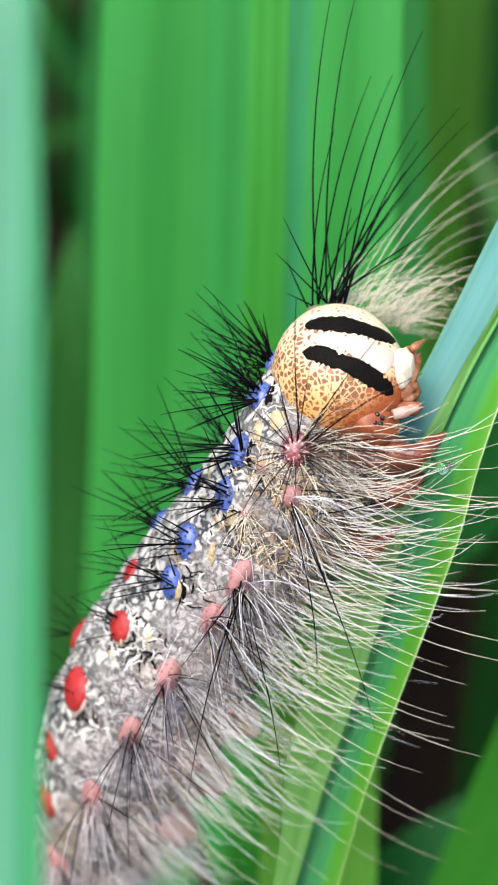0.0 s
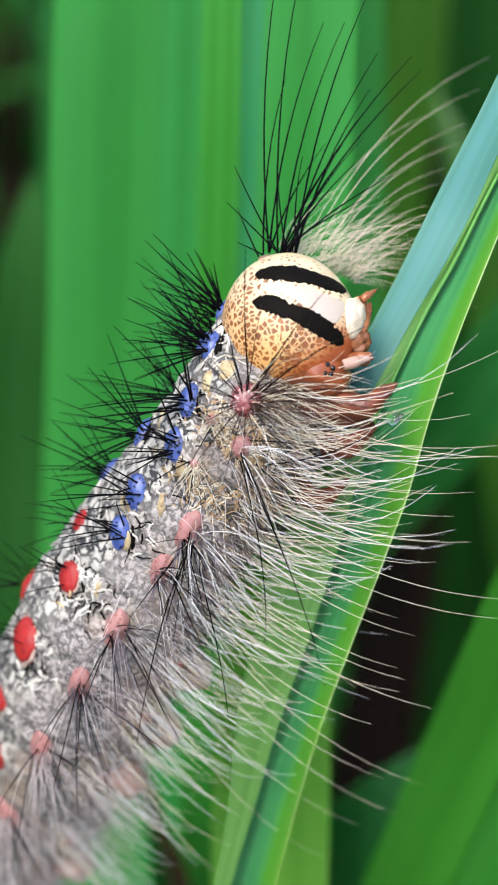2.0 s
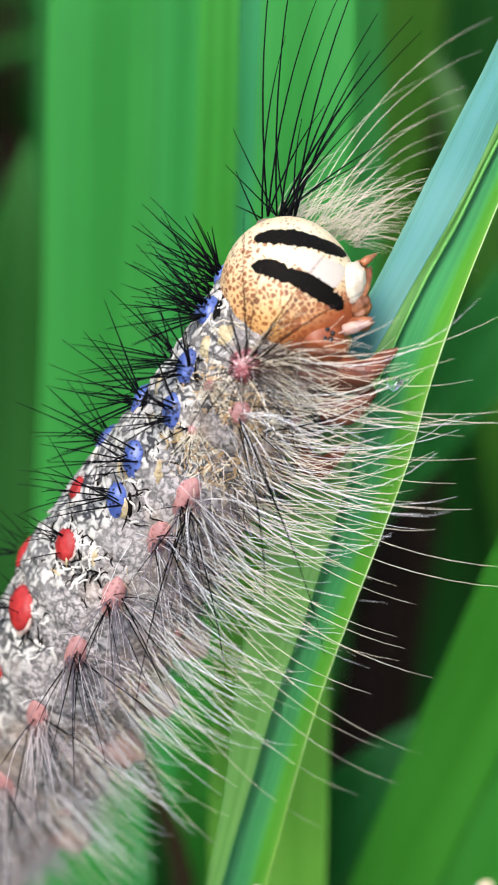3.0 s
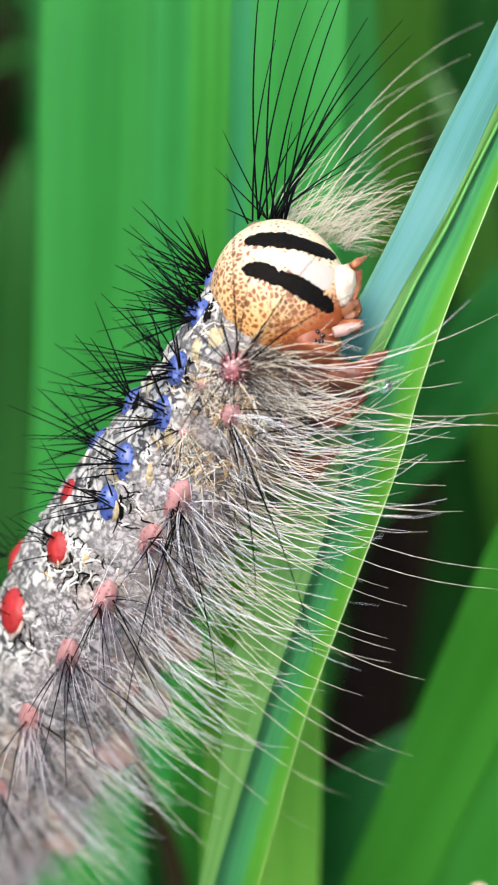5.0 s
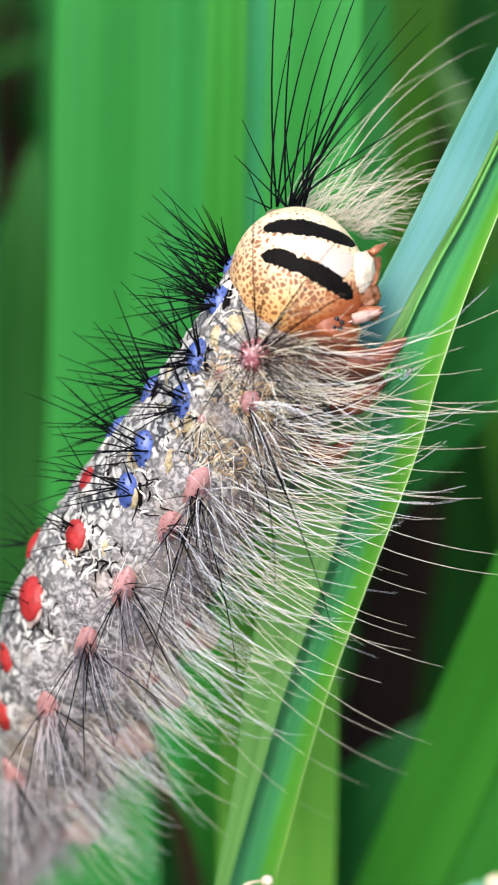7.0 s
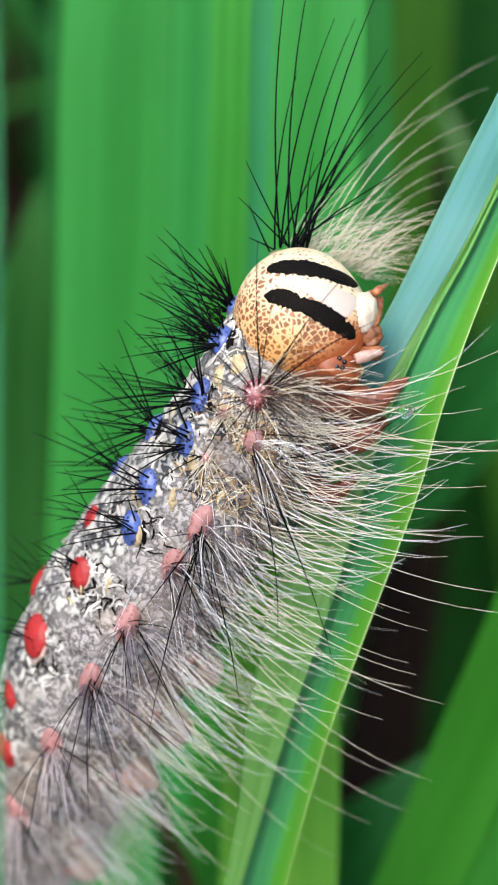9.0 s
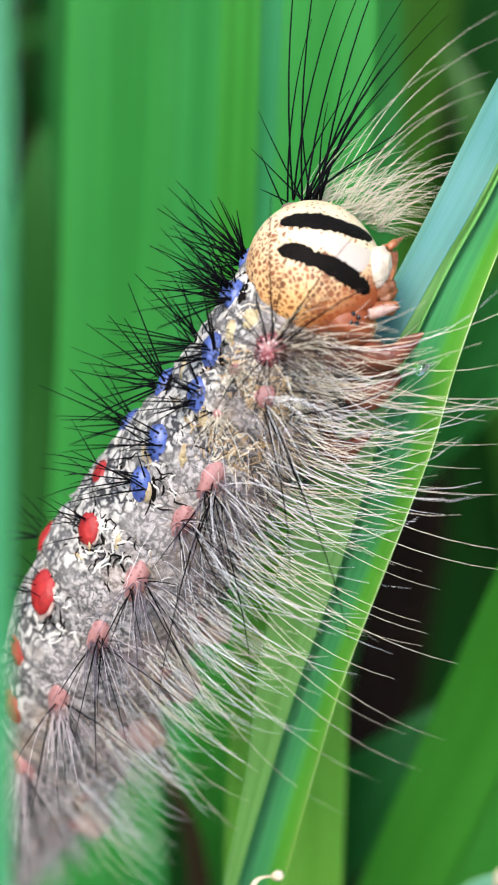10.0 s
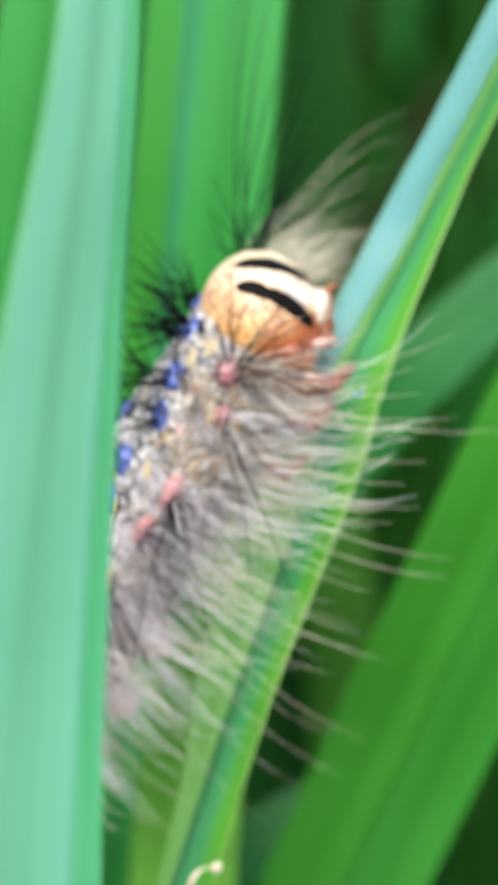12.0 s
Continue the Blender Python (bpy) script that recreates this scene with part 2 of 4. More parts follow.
def head_material():
    """Cream capsule with a net of orange-brown flecks that grow denser towards the cheek."""
    m, n, l, p = nodes_of("mottled_head")
    co = n.new("ShaderNodeTexCoord").outputs["Object"]
    wob = n.new("ShaderNodeTexNoise")
    wob.inputs["Scale"].default_value = 3600
    l.new(co, wob.inputs[0])
    add = n.new("ShaderNodeVectorMath")
    add.operation = "MULTIPLY_ADD"
    l.new(wob.outputs["Color"], add.inputs[0])
    add.inputs[1].default_value = (0.00013,) * 3
    l.new(co, add.inputs[2])
    v = n.new("ShaderNodeTexVoronoi")
    v.inputs["Scale"].default_value = 5300
    v.inputs["Randomness"].default_value = 0.85
    l.new(add.outputs[0], v.inputs["Vector"])
    big = n.new("ShaderNodeTexNoise")
    big.inputs["Scale"].default_value = 800
    l.new(co, big.inputs[0])
    sep = n.new("ShaderNodeSeparateXYZ")
    l.new(co, sep.inputs[0])
    # low: 0 on the crown, 1 on the cheek
    low = n.new("ShaderNodeMapRange")
    low.inputs["From Min"].default_value, low.inputs["From Max"].default_value = 0.0011, -0.0015
    along = maths(n, l, "ADD", maths(n, l, "MULTIPLY", sep.outputs["Z"], 0.819), maths(n, l, "MULTIPLY", sep.outputs["Y"], 0.574))
    l.new(maths(n, l, "ADD", along, maths(n, l, "MULTIPLY", sep.outputs["X"], 0.2)), low.inputs["Value"])
    dense = n.new("ShaderNodeMapRange")
    dense.inputs["From Min"].default_value, dense.inputs["From Max"].default_value = 0.0016, -0.0002
    l.new(maths(n, l, "ADD", along, maths(n, l, "MULTIPLY", sep.outputs["X"], 0.35)), dense.inputs["Value"])
    cell = n.new("ShaderNodeSeparateColor")
    l.new(v.outputs["Color"], cell.inputs[0])
    # each fleck is a cell shrunk by an amount of its own
    rim = n.new("ShaderNodeTexVoronoi")
    rim.feature = "DISTANCE_TO_EDGE"
    rim.inputs["Scale"].default_value = 5300
    rim.inputs["Randomness"].default_value = 0.85
    l.new(add.outputs[0], rim.inputs["Vector"])
    shrink = maths(n, l, "SUBTRACT", maths(n, l, "MULTIPLY_ADD", cell.outputs[0], 0.12, False, 0.205), maths(n, l, "MULTIPLY", dense.outputs[0], 0.165))
    shrink = maths(n, l, "SUBTRACT", shrink, maths(n, l, "MULTIPLY", maths(n, l, "SUBTRACT", big.outputs[0], 0.5), 0.4))
    mask = n.new("ShaderNodeMapRange")
    mask.inputs["From Min"].default_value, mask.inputs["From Max"].default_value = -0.03, 0.05
    l.new(maths(n, l, "SUBTRACT", rim.outputs["Distance"], shrink), mask.inputs["Value"])
    base = mixed(n, l, low.outputs[0], (0.70, 0.55, 0.35), (0.66, 0.36, 0.12))
    spots = mixed(n, l, cell.outputs[1], (0.27, 0.076, 0.011), (0.12, 0.030, 0.007))
    col = mixed(n, l, maths(n, l, "MULTIPLY", mask.outputs[0], 0.92), base, spots)
    cheek = n.new("ShaderNodeMapRange")
    cheek.inputs["From Min"].default_value, cheek.inputs["From Max"].default_value = -0.0009, -0.0019
    l.new(maths(n, l, "SUBTRACT", along, maths(n, l, "MULTIPLY", sep.outputs["X"], 0.7)), cheek.inputs["Value"])
    col = mixed(n, l, maths(n, l, "MULTIPLY", cheek.outputs[0], 0.95), col, (0.34, 0.075, 0.02))
    l.new(col, p.inputs["Base Color"])
    p.inputs["Roughness"].default_value = 0.33
    p.inputs["Subsurface Weight"].default_value = 0.12
    p.inputs["Subsurface Scale"].default_value = 0.0003
    bumped(n, l, p, v.outputs["Distance"], 0.3, 0.00005)
    return m


def skin_material(name, tan):
    """Skin by girth (u: 1 on the back, -1 on the belly): white lobes in black scribbles above, tan-grey on the flank, pinkish below."""
    m, n, l, p = nodes_of(name)
    sep = n.new("ShaderNodeSeparateXYZ")
    l.new(n.new("ShaderNodeUVMap").outputs[0], sep.inputs[0])
    girth = maths(n, l, "ADD", sep.outputs[0], maths(n, l, "MULTIPLY", maths(n, l, "SUBTRACT", noise_of(n, l, 450, 3), 0.5), 0.9))
    worm = maths(n, l, "ABSOLUTE", maths(n, l, "SUBTRACT", noise_of(n, l, 2500, 2, rough=0.45), 0.5))
    fine = maths(n, l, "ABSOLUTE", maths(n, l, "SUBTRACT", noise_of(n, l, 2900, 3, rough=0.6), 0.5))
    grain = noise_of(n, l, 4200, 3)
    back = ramp(n, l, worm, [(0.0, (0.008, 0.008, 0.010)), (0.044, (0.020, 0.020, 0.024)), (0.068, (0.27, 0.26, 0.235)), (0.15, (0.56, 0.535, 0.48))])
    flank = ramp(n, l, fine, [(0.0, (0.045, 0.042, 0.040)), (0.03, (0.14, 0.125, 0.12)), (0.08, (0.33, 0.295, 0.28)), (0.2, (0.45, 0.41, 0.395))])
    flank = mixed(n, l, ramp(n, l, noise_of(n, l, 420, 2), [(0.50 - 0.3 * tan, (0, 0, 0)), (0.66 - 0.2 * tan, (0.55 + 0.2 * tan,) * 3)]), flank, (0.36, 0.23, 0.12))
    # front flank darkened: the shadow under its hair is in the skin colour
    flank = mixed(n, l, 0.7 * tan, flank, (0.085, 0.062, 0.045))
    calm = ramp(n, l, noise_of(n, l, 700, 2), [(0.42, (0, 0, 0)), (0.62, (0.35, 0.35, 0.35))])
    back = mixed(n, l, calm, back, ramp(n, l, grain, [(0.3, (0.26, 0.24, 0.22)), (0.7, (0.54, 0.50, 0.45))]))
    flank = mixed(n, l, calm, flank, ramp(n, l, grain, [(0.3, (0.28, 0.25, 0.23)), (0.7, (0.50, 0.46, 0.43))]))
    belly = ramp(n, l, fine, [(0.0, (0.30, 0.20, 0.18)), (0.12, (0.58, 0.43, 0.39))])
    col = mixed(n, l, ramp(n, l, girth, [(0.35, (0, 0, 0)), (0.65, (1, 1, 1))]), flank, back)
    col = mixed(n, l, ramp(n, l, maths(n, l, "MULTIPLY", girth, -1.0), [(0.3, (0, 0, 0)), (0.7, (1, 1, 1))]), col, belly)
    col = mixed(n, l, maths(n, l, "MULTIPLY", grain, 0.22), col, (0.14, 0.13, 0.125))
    l.new(col, p.inputs["Base Color"])
    p.inputs["Roughness"].default_value = 0.6
    bumped(n, l, p, maths(n, l, "ADD", maths(n, l, "MULTIPLY", worm, 2.0), maths(n, l, "ADD", fine, maths(n, l, "MULTIPLY", grain, 0.2))), 0.5, 0.0002)
    return m


HEAD = head_material()
SKIN, SKIN_FRONT = skin_material("scribbled_skin", 0.0), skin_material("tan_shadowed_skin", 0.45)


# ---- mesh helpers ----
def mm(p):
    return VIEW @ Vector(p)


def finish(name, verts, faces, material, parent=None, label="", uvs=None, lay=VIEW):
    """One mesh object from places in mm; a child's mesh is laid about its parent's place."""
    base, up = Vector(), parent
    while up:
        base, up = base + up.location, up.parent
    me = bpy.data.meshes.new(name)
    me.from_pydata([tuple(lay @ Vector(v) - base) for v in verts], [], faces)
    if uvs:
        layer = me.uv_layers.new(name="UVMap")
        for loop in me.loops:
            layer.data[loop.index].uv = uvs[loop.vertex_index]
    me.polygons.foreach_set("use_smooth", [True] * len(me.polygons))
    me.materials.append(material)
    me.update()
    ob = new(name, me)
    if parent:
        ob.parent = parent
    if label:
        tagged(ob, label)
    return ob


def holder(name, place, label, category, group="", kind=""):
    ob = new(name)
    ob.empty_display_size = 0.002
    ob.location = mm(place)
    return tagged(ob, label, category, group, kind)


def spline(points, n):
    """A smooth line through rows of numbers (the first three a place), n steps a stretch, its speed fitted to the spacing."""
    q = np.array(points, float)
    d = np.sqrt(np.maximum(np.linalg.norm(np.diff(q[:, :3], axis=0), axis=1), 1e-6))
    slope = np.diff(q, axis=0) / d[:, None]
    tan = np.vstack([slope[:1], (slope[:-1] * d[1:, None] + slope[1:] * d[:-1, None]) / (d[1:] + d[:-1])[:, None], slope[-1:]])
    out = []
    for i in range(len(q) - 1):
        for k in range(n):
            t = k / n
            h0, h1, h2, h3 = 2 * t ** 3 - 3 * t * t + 1, t ** 3 - 2 * t * t + t, 3 * t * t - 2 * t ** 3, t ** 3 - t * t
            out.append(h0 * q[i] + h1 * d[i] * tan[i] + h2 * q[i + 1] + h3 * d[i] * tan[i + 1])
    out.append(q[-1])
    return np.array(out)


def unit(v):
    v = np.asarray(v, float)
    return v / max(np.linalg.norm(v), 1e-9)


UPWARD = np.array(VIEW.to_3x3().normalized().transposed() @ Vector((0, 0, 1)))


def height(p):
    """How high over the soil, in mm."""
    return 110 + float(np.dot(UPWARD, np.asarray(p, float)[:3]))


def hair_rows(base, tip, bend, radius, n=7):
    """A tapering hair from base to tip that sags by bend in its middle."""
    base, tip, bend = (np.array(v, float) for v in (base, tip, bend))
    return [(*(base + (tip - base) * s + bend * (4 * s * (1 - s))), radius * (1 - 0.72 * s ** 1.5)) for s in (k / (n - 1) for k in range(n))]


def hair_mesh(many, sides=4):
    verts, faces = [], []
    for rows in many:
        rows = np.array(rows)
        k0 = len(verts)
        t0 = unit(rows[-1, :3] - rows[0, :3])
        a = unit(np.cross(t0, (0.31, 0.77, 0.55)))
        b = np.cross(t0, a)
        for r in rows:
            for k in range(sides):
                w = 2 * math.pi * k / sides
                verts.append(r[:3] + (a * math.cos(w) + b * math.sin(w)) * r[3])
        for i in range(len(rows) - 1):
            for k in range(sides):
                faces.append((k0 + i * sides + k, k0 + i * sides + (k + 1) % sides, k0 + (i + 1) * sides + (k + 1) % sides, k0 + (i + 1) * sides + k))
        faces.append(tuple(k0 + k for k in range(sides))[::-1])
        faces.append(tuple(k0 + (len(rows) - 1) * sides + k for k in range(sides)))
    return verts, faces


# ---- grass ----
def strip(inner, outer, thick, front, bulge=0.06, across=5):
    """One half of a blade between its midrib and its margin: two skins that close at the edges. u runs from midrib to margin."""
    verts, faces, uvs = [], [], []
    steps = [k / across for k in range(across + 1)]
    if across > 3:
        steps = [0.0, 0.03] + steps[1:-1] + [0.97, 1.0]
    ring, run = 2 * len(steps), 0.0
    for i in range(len(inner)):
        a, b = np.array(inner[i]), np.array(outer[i])
        t = unit(np.array(inner[min(i + 1, len(inner) - 1)]) - np.array(inner[max(i - 1, 0)]))
        n = unit(np.cross(t, b - a))
        if np.dot(n, front) < 0:
            n = -n
        wide = np.linalg.norm(b - a)
        if i:
            run += np.linalg.norm(np.array(inner[i]) - np.array(inner[i - 1]))
        for skin in (0, 1):
            for u in steps if not skin else steps[::-1]:
                lift = bulge * wide * math.sin(math.pi * u) + 0.02 * math.sin(run * 0.8 + 5 * u)
                th = min(thick, 0.3 * wide + 0.02) * (1 - 0.7 * u ** 4) * (1 if 0 < u < 1 else 0.55)
                verts.append(a + (b - a) * u + n * (lift - (th if skin else 0.0)))
                uvs.append((u, run / 10))
    for i in range(len(inner) - 1):
        for k in range(ring):
            p, q = i * ring + k, i * ring + (k + 1) % ring
            faces.append((p, q, q + ring, p + ring))
    faces.append(tuple(range(ring))[::-1])
    faces.append(tuple((len(inner) - 1) * ring + k for k in range(ring)))
    return verts, faces, uvs


def blade_lines(rows, face, fold, twist=0.0, skew=(1.0, 1.0)):
    """Midrib and both margins of a blade: rows of x, y, z, half width; face: the way its upper side looks."""
    rows = np.array(rows)
    mid, left, right = [], [], []
    for i, r in enumerate(rows):
        t = unit(rows[min(i + 1, len(rows) - 1), :3] - rows[max(i - 1, 0), :3])
        a = twist * i / len(rows)
        f = np.array(face, float)
        side = unit(np.cross(t, f))
        up = unit(np.cross(side, t))
        side, up = side * math.cos(a) + up * math.sin(a), up * math.cos(a) - side * math.sin(a)
        mid.append(r[:3])
        left.append(r[:3] - (side - up * fold) * r[3] * skew[0])
        right.append(r[:3] + (side + up * fold) * r[3] * skew[1])
    return mid, left, right


def grown(rows, tip=60.0, sway=0.0, bend=1.0):
    """Lets a stretch of blade go down to the soil, ever more upright, and up to its tip. Lowest row first."""
    rows = [list(r) for r in rows]
    first = np.array(rows[0])
    t = unit(first[:3] - np.array(rows[1])[:3])
    p, w, down = first[:3].copy(), first[3], []
    steps = 6
    for k in range(1, steps + 1):
        t = unit(t * (1 - 0.3 * k / steps) - UPWARD * 0.3)
        left = height(p) + 2
        p = p + t * (left / (steps + 1 - k)) / max(-np.dot(t, UPWARD), 0.25)
        down.append([*p, w * (1 - 0.5 * (k / steps) ** 2)])
    up = []
    if tip:
        a, b = np.array(rows[-1]), np.array(rows[-2])
        t = unit(a[:3] - b[:3])
        p = a[:3].copy()
        for k in range(1, 5):
            t = unit(t + np.array([sway, 0.05 * k * bend, 0]) - UPWARD * 0.04 * k * bend)
            p = p + t * tip / 4
            up.append([*p, a[3] * (1 - k / 4.0) ** 0.8 + 0.06])
    return down[::-1] + rows + up


def tube_mesh(line, radius, sides=6):
    return hair_mesh([[(*p, radius * (1 - 0.8 * i / len(line))) for i, p in enumerate(line)]], sides)


def grass_blade(rows, face, material, label, fold=0.35, thick=0.2, tip=60.0, steps=6, sway=0.0, twist=0.0, skew=(1.0, 1.0), other=None, bulge=0.0):
    """A blade rooted in the soil: two halves on a midrib that stands out on the lower side."""
    full = grown(rows, tip, sway)
    mid, left, right = blade_lines(spline(full, steps), face, fold, twist, skew)
    ob = holder("grass_blade", full[0][:3], label, "grass blade", "grass blades round the caterpillar")
    for outer, m in ((left, other or material), (right, material)):
        v, f, u = strip(mid, outer, thick, face, bulge)
        finish("blade_half", v, f, m, ob, uvs=u)
    finish("midrib", *tube_mesh([m - unit(face) * 0.16 for m in mid], 0.14), RIB, ob, "pale midrib on the lower side")
    return ob


# the ground, one sheet to the horizon
def soil():
    bm = bmesh.new()
    n = 60
    grid = {}
    for i in range(n + 1):
        for j in range(n + 1):
            u, v = 2 * i / n - 1, 2 * j / n - 1
            x, y = math.copysign(abs(u) ** 6, u) * 900 + u * 0.5, math.copysign(abs(v) ** 6, v) * 900 + v * 0.5
            d = math.hypot(x, y)
            z = 0.006 * noise.noise(Vector((x * 14, y * 14, 0))) if d < 3 else 0.0
            grid[i, j] = bm.verts.new((x, y, z))
    for i in range(n):
        for j in range(n):
            bm.faces.new((grid[i, j], grid[i + 1, j], grid[i + 1, j + 1], grid[i, j + 1]))
    me = bpy.data.meshes.new("ground")
    bm.to_mesh(me)
    bm.free()
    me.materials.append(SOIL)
    tagged(new("ground", me), "soil under tall meadow grass, darkened for its shade", "soil", kind="structure")


soil()


def gripped_blade():
    """The blade that the insect holds: a face tinted for the sky's sheen, a green shoulder that ends in a bright ridge,
    a dark crease, and a half with a pale margin.
    Rows: the ridge, then how far from it the tinted edge, the shoulder and the margin lie."""
    ridge = [(*(-1.56, 5.20, -15.19), 0.45, 0.44, 1.5), (*(-0.41, 3.60, -10.99), 0.85, 0.83, 1.4), (*(0.41, 2.40, -8.07), 1.4, 1.37, 1.4), (*(1.46, 1.40, -4.97), 1.9, 1.87, 1.42), (*(2.26, 0.70, -2.31), 2.0, 1.95, 1.6), (*(2.82, 0.20, -0.24), 1.9, 1.5, 1.75),
             (*(3.46, 0.00, 1.82), 1.75, 0.7, 1.66), (*(4.22, -0.20, 3.61), 1.6, 0.4, 1.48), (*(5.08, -0.40, 5.38), 1.5, 0.28, 1.28), (*(5.96, -0.80, 6.98), 1.56, 0.24, 1.02), (*(6.78, -1.20, 8.68), 1.56, 0.2, 0.86),
             (*(7.57, -1.80, 10.28), 1.56, 0.3, 0.66), (*(8.34, -2.50, 11.93), 1.5, 0.3, 0.6)]
    body = grown([r[:3] + (r[3],) for r in ridge], 70, -0.03, 0.3)
    widths = [(w[3], w[3] * 0.9, w[3] * 0.7) for w in body[:6]] + [r[3:] for r in ridge] + [(w[3], w[3] * 0.2, w[3] * 0.4) for w in body[6 + len(ridge):]]
    rows = spline([(*p[:3], *w) for p, w in zip(body, widths)], 8)
    ob = holder("grass_blade", body[0][:3], "green grass blade with bluish sky sheen coloured in, creased along its middle, gripped by a caterpillar", "grass blade", "grass blades round the caterpillar")
    edge, shoulder, lip, foot, margin = [], [], [], [], []
    for r in rows:
        p = r[:3]
        low = 1 / (1 + math.exp((p[2] - 1.0) / 0.8))
        lip.append(p + np.array([0, -0.02 - 0.35 * low, 0]))
        shoulder.append(p + np.array([-r[4], -0.12, 0]))
        edge.append(p + np.array([-r[3], 0.35, 0]))
        foot.append(p + np.array([-0.1 + 0.12 * low, 0.6 + 0.1 * low, 0]))
        margin.append(p + np.array([r[5], -1.0, 0]))
    front = (0, -1, 0)
    bare = max(i for i, r in enumerate(rows) if r[3] - r[4] < 0.06 and r[2] < 0)
    v, f, u = strip(shoulder[bare:], edge[bare:], 0.2, front, 0.03)
    finish("sheen_face", v, f, LEAF_FACE_SHEEN, ob, "face tinted pale bluish for the sky's sheen", uvs=u)
    v, f, u = strip(lip, shoulder, 0.2, front, 0.05)
    finish("shoulder", v, f, LEAF_SHOULDER, ob, "green shoulder beside the crease", uvs=u)
    v, f, u = strip(foot, margin, 0.2, front, -0.05, 7)
    finish("blade_half", v, f, LEAF_MARGIN, ob, "green half with a bright yellow-green margin", uvs=u)
    finish("ridge", *hair_mesh([[(p[0] + 0.03, p[1] - 0.02, p[2], 0.012 + 0.05 / (1 + math.exp((3.5 - p[2]) / 1.5))) for p in lip]], 7), RIDGE, ob, "bright green ridge of the crease")
    finish("margin", *hair_mesh([[(*p, 0.005 + 0.014 / (1 + math.exp((-9.0 - p[2]) / 1.0))) for p in margin]], 6), RIB, ob, "thin pale margin")


gripped_blade()
# upright pale blade behind it
grass_blade([(*(0.13, 16.00, -19.20), 2.2), (*(0.21, 13.00, -12.40), 2.2), (*(0.37, 10.00, -5.99), 2.0), (*(0.79, 8.00, -1.93), 1.5)], (0.1, -1, 0.6), LEAF_PALE,
            "upright pale green grass blade behind the caterpillar", fold=0.12, tip=3)
# broad leaf lower down, the lit and shaded halves of its fold in two greens
grass_blade([(*(4.84, 22.00, -22.64), 3.0), (*(7.08, 19.00, -16.71), 3.15), (*(9.49, 15.50, -10.39), 3.25), (*(11.60, 11.00, -4.23), 3.2), (*(13.45, 6.00, 1.95), 2.9)], (-0.1, -1, 0.2), LEAF_WARM,
            "broad mid-green grass blade leaning over a dark gap", fold=0.3, other=LEAF_BRIGHT)
# blades behind the head
grass_blade([(*(-6.07, 34.00, -22.73), 2.6), (*(-5.11, 27.00, -7.09), 2.6), (*(-4.38, 21.00, 4.54), 2.5), (*(-3.77, 14.00, 16.82), 2.4)], (0.0, -1, 0.1), LEAF_MID,
            "broad deep-green grass blade standing behind the caterpillar", fold=0.0, skew=(1.75, 0.75), other=LEAF)
# its left half gets a teal colour in place of sky sheen
grass_blade([(*(-1.76, 26.00, -16.45), 2.4), (*(-0.91, 18.00, -2.14), 2.4), (*(-0.47, 13.00, 7.30), 2.3), (*(-0.09, 8.50, 15.86), 2.2)], (0.0, -1, 0.1), LEAF,
            "green grass blade behind the head, one half tinted for sky sheen", fold=0.06, skew=(0.55, 1.5), other=LEAF_TEAL)
grass_blade([(*(-2.80, 25.00, -16.30), 0.8), (*(-2.18, 18.00, -2.14), 0.8), (*(-1.81, 12.80, 7.29), 0.75), (*(-1.57, 8.30, 15.82), 0.7)], (0.1, -1, 0.1), LEAF_FRESH,
            "narrow yellow-green grass blade behind the caterpillar", fold=0.0)
grass_blade([(*(-1.75, 42.00, -18.89), 4.2), (*(-0.24, 33.00, -2.46), 4.1), (*(1.08, 27.00, 8.38), 3.9), (*(1.26, 22.00, 18.22), 3.6)], (0.05, -1, 0.1), LEAF,
            "broad mid-green grass blade behind others", fold=0.06)
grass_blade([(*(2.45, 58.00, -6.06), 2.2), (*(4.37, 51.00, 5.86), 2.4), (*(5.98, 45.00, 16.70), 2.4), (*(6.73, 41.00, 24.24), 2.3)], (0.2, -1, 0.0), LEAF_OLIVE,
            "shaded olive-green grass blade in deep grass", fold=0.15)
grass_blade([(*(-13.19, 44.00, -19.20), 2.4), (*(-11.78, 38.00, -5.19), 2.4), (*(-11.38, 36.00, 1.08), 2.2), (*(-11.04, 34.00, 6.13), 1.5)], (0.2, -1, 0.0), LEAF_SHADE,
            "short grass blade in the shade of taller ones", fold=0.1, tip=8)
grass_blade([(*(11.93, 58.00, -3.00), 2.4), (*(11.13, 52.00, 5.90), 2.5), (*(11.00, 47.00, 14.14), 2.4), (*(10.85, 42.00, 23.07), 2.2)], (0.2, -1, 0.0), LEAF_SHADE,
            "green grass blade coloured for the shade of deep grass", fold=0.2)
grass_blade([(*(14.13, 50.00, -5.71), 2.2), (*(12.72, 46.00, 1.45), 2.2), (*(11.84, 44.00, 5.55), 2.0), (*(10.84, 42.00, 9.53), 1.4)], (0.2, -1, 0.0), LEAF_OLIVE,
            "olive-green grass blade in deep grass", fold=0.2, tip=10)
grass_blade([(*(-11.11, 52.00, -20.41), 1.3), (*(-10.17, 46.00, -2.74), 1.3), (*(-9.69, 42.00, 9.53), 1.2), (*(-9.22, 38.00, 21.03), 1.1)], (0.15, -1, 0.0), LEAF_HALF_SHADE,
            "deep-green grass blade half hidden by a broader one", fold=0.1)
